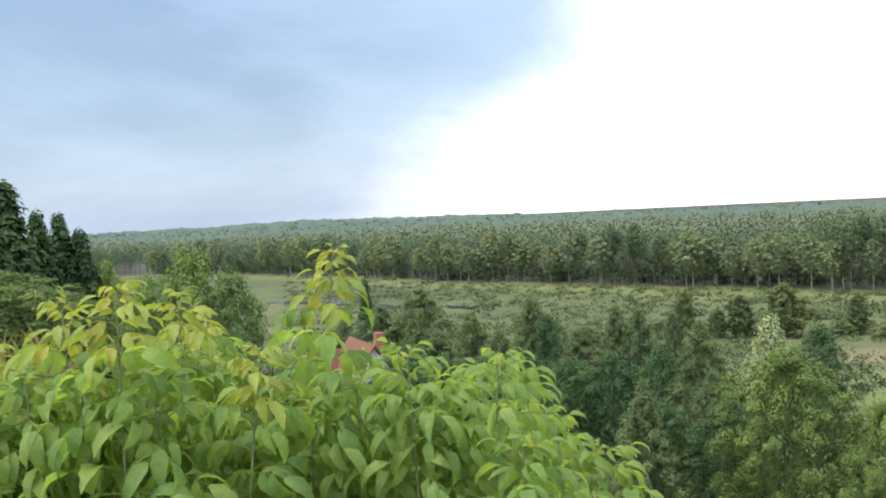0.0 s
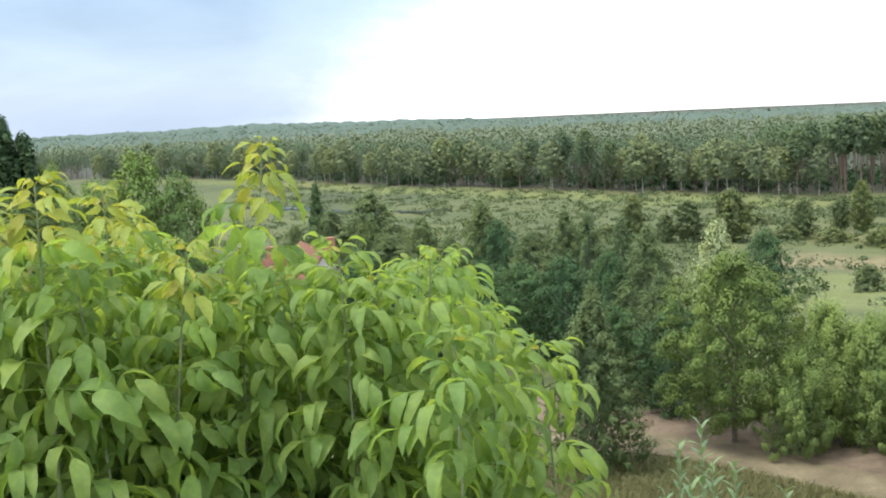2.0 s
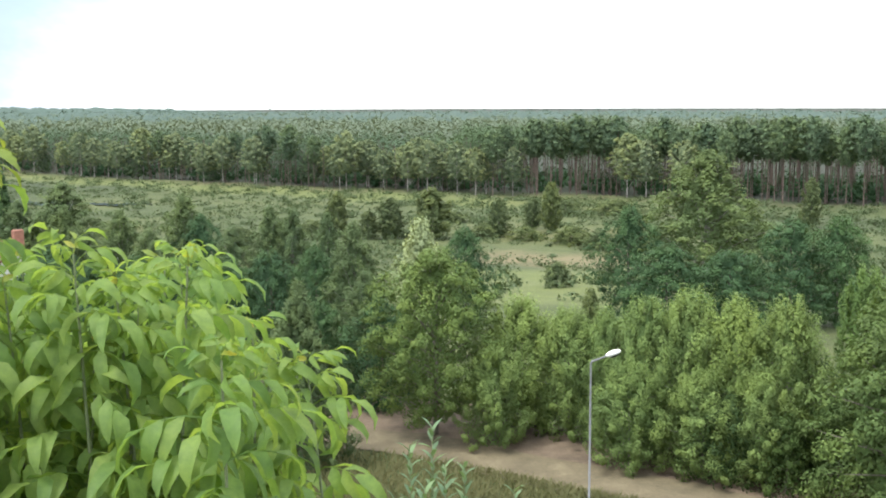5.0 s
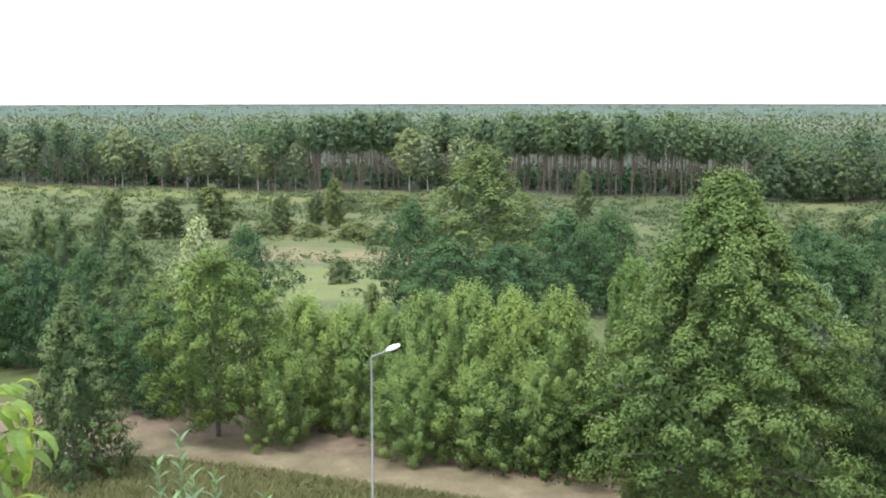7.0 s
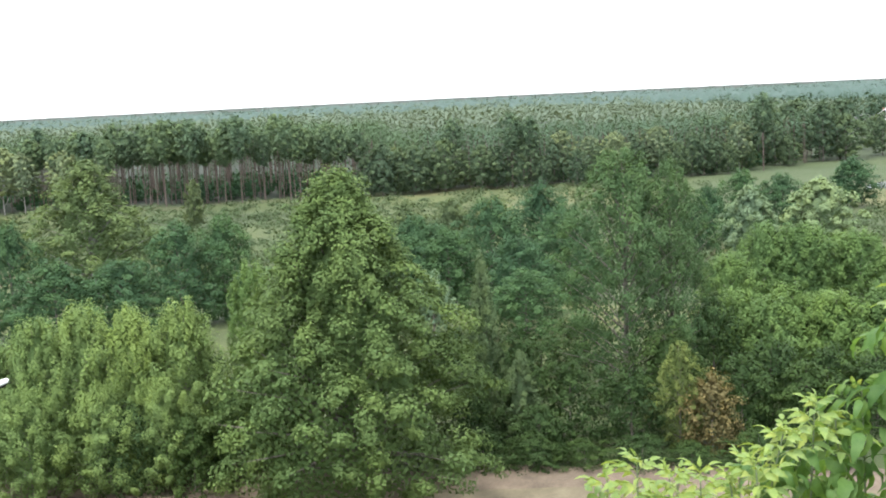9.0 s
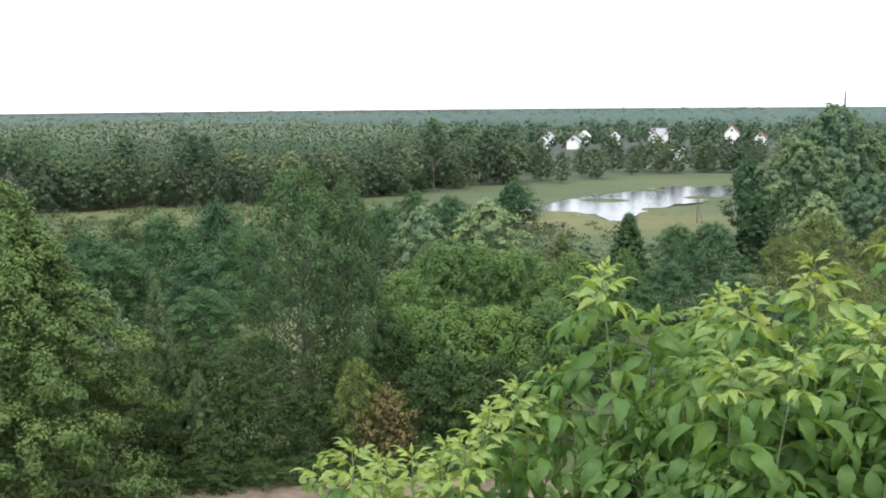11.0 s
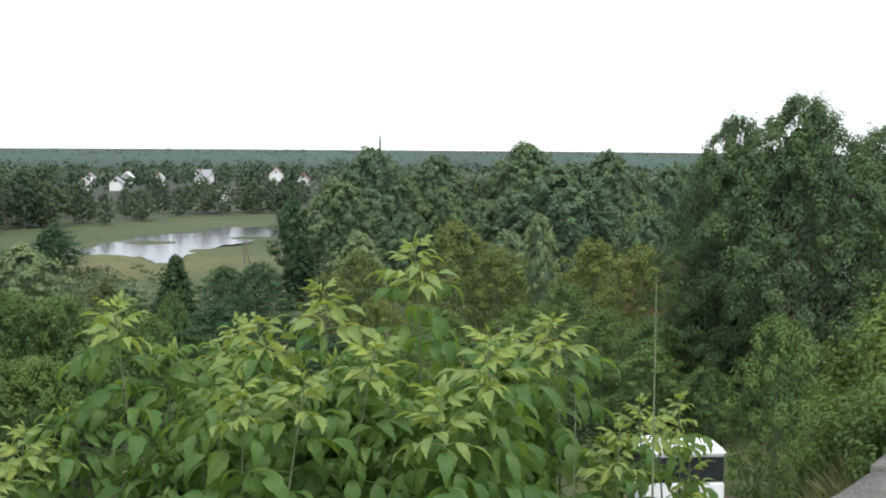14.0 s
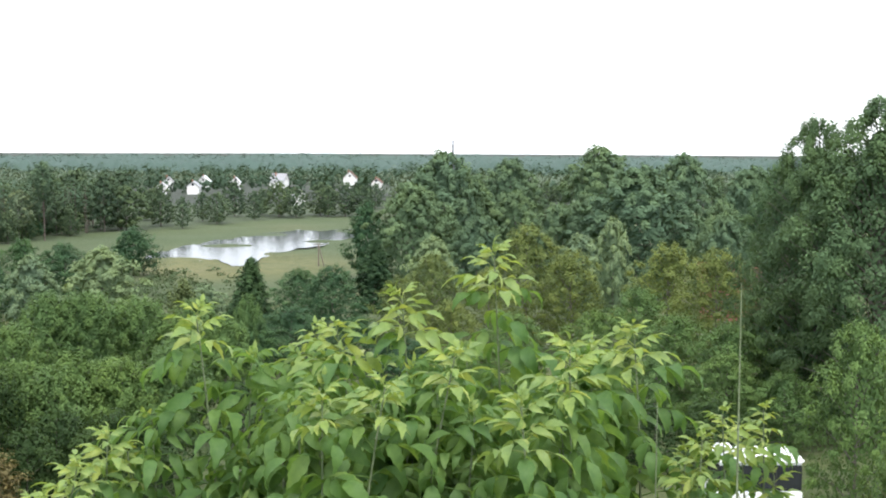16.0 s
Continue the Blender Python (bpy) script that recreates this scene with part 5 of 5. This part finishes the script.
shrub("box_elder_sapling", EDGE_STEMS, "low bright green box elder shoots at the edge", FLAT_SET, 0.95, reach=0.5, spacing=0.05)


# ---- herbs and grass on the slope ----
def sallow(az, r, tall):
    """Upright shoot with grey-felted leaves."""
    x, y, z = polar(az, r)
    root = new("sallow_shoot")
    root.matrix_basis = pose(x, y, z - 0.05)
    path = np.array([(0.05 * math.sin(2 * q), 0.04 * q, tall * q) for q in np.linspace(0, 1, 7)])
    cylinder(path, np.linspace(0.008, 0.003, 7), "stem", STEM, root, 5)
    nl = int(tall / 0.032)
    for q in range(nl):
        t = 0.3 + 0.7 * q / nl
        ps = [np.interp(t, np.linspace(0, 1, 7), path[:, c]) for c in range(3)]
        an = q * 2.4
        ob = new("leaf", SALLOW_DATA[q % 3])
        ob.parent = root
        ob.matrix_basis = aim(ps, (math.cos(an), math.sin(an), 0.9 + SH.normal() * 0.2)) @ Matrix.Scale(SH.uniform(0.8, 1.15) * (1.15 - 0.35 * t), 4)
    return tagged(root, "young upright sallow shoot with pale silvery leaves", "plant", "sallow shoots")


SALLOW_DATA = leaf_data([leaflet(0.12, 0.036, 0.7, 0.35) for q in range(3)], SILVER_LEAF, "leaf")

GRASS = leaf_material("hill_grass", (0.105, 0.112, 0.024), (0.15, 0.142, 0.036), (0.24, 0.19, 0.06), 0.8, 0.25, 0.3)


def grass(name, az0, az1, r0, r1, count, tall, label, thin=1.0, mat=GRASS):
    n = count
    rr = np.sqrt(SH.uniform(r0 ** 2, r1 ** 2, n))
    aa = SH.uniform(az0, az1, n)
    rr = np.minimum(rr, np.interp(aa, [q[0] for q in TRACK], [q[1] for q in TRACK]) - 1.9 - SH.uniform(0, 1, n) ** 2 * 6)
    aa = np.radians(aa)
    x, y = rr * np.sin(aa), rr * np.cos(aa)
    z = ground_z(x, y) - 0.03
    h = tall * SH.uniform(0.45, 1.25, n)
    lean = SH.normal(size=(n, 2)) * 0.35 * h[:, None]
    wd = (0.001 + 0.0005 * rr) * thin
    an = SH.uniform(0, np.pi, n)
    sx, sy = np.cos(an) * wd, np.sin(an) * wd
    v = np.stack([np.column_stack([x - sx, y - sy, z]), np.column_stack([x + sx, y + sy, z]),
                  np.column_stack([x + lean[:, 0] * 0.4 + sx * 0.7, y + lean[:, 1] * 0.4 + sy * 0.7, z + h * 0.6]),
                  np.column_stack([x + lean[:, 0], y + lean[:, 1], z + h])], 1).reshape(-1, 3)
    return tagged(mesh_object(name, v, np.arange(4 * n).reshape(-1, 4), 4, mat), label, "grass", kind="stuff")


grass("hill_grass", 2, 62, 24, 48, 90000, 0.36, "dry grass and herbs on the hillside")
DRY_GRASS = leaf_material("dry_bank_grass", (0.085, 0.095, 0.024), (0.135, 0.135, 0.038), (0.24, 0.21, 0.075), 0.8, 0.3, 0.6)
grass("bank_grass", 95, 118, 4.2, 12, 60000, 0.13, "long dry yellowish grass on the bank", 0.45, DRY_GRASS)
grass("left_bank_grass", -32, -12, 8, 40, 16000, 0.5, "dry grass on the slope beside the shrub")
for az, r, tall in [(13.6, 6.4, 1.0), (14.75, 6.5, 1.12), (15.3, 6.2, 0.85), (16.4, 6.6, 0.9), (18.9, 6.5, 0.75), (12.9, 6.6, 0.7), (14.2, 5.9, 0.7)]:
    sallow(az, r, tall + 0.3)


def stalk(az, r, top, low, thick, lean):
    x, y, _ = polar(az, r)
    zb = float(ground_z(x, y)) - 0.05
    lx = lean
    ob = cylinder([(x - lx, y + lx * 0.1, zb), (x - lx * 0.35, y, zb + (top - zb) * 0.5), (x - lx * 0.1, y, zb + (top - zb) * 0.8), (x, y, top)], [thick, thick * 0.8, thick * 0.55, thick * 0.3], "dry_stalk", STEM)
    return tagged(ob, "tall bare greenish dry herb stalk", "plant", "bare stalks")


stalk(96.5, 3.06, 14.62, 0, 0.0045, 0.16)
stalk(92.7, 3.16, 14.28, 0, 0.004, 0.02)

# bushes on the bank beside the parapet
kinds_of("bank", 2, "bank_bush", 1.4, 1.6, "bush", LEAF["bank"], STEM, clumps=70, per=50, leaf_size=0.075, bare=0.0, upward=0.4, clump=0.15)
for az, r, h, w in [(104.3, 8.2, 0.6, 0.6), (105.5, 8.0, 0.65, 0.7), (106.5, 8.0, 0.6, 0.75), (107.5, 7.1, 0.7, 0.8), (108.6, 7.0, 0.85, 0.9), (107.1, 6.1, 0.5, 0.6), (105.9, 6.3, 0.4, 0.55), (108.4, 5.6, 0.6, 0.7), (110.2, 7.2, 1.0, 1.1), (111.5, 6.5, 1.0, 1.1)]:
    plant("bank", az, r, h, w, "leafy light green bush on the grassy bank", "bush", "bank bushes")
for az, r, h, w in [(-20, 16, 1.0, 2.2), (-17.5, 18, 1.0, 2.5), (-22, 15, 1.2, 2.4), (-15.5, 20, 1.1, 2.6), (-24, 17, 1.3, 3)]:
    plant("round", az, r, h, w, "leafy green bush on the slope", "bush", "slope bushes")
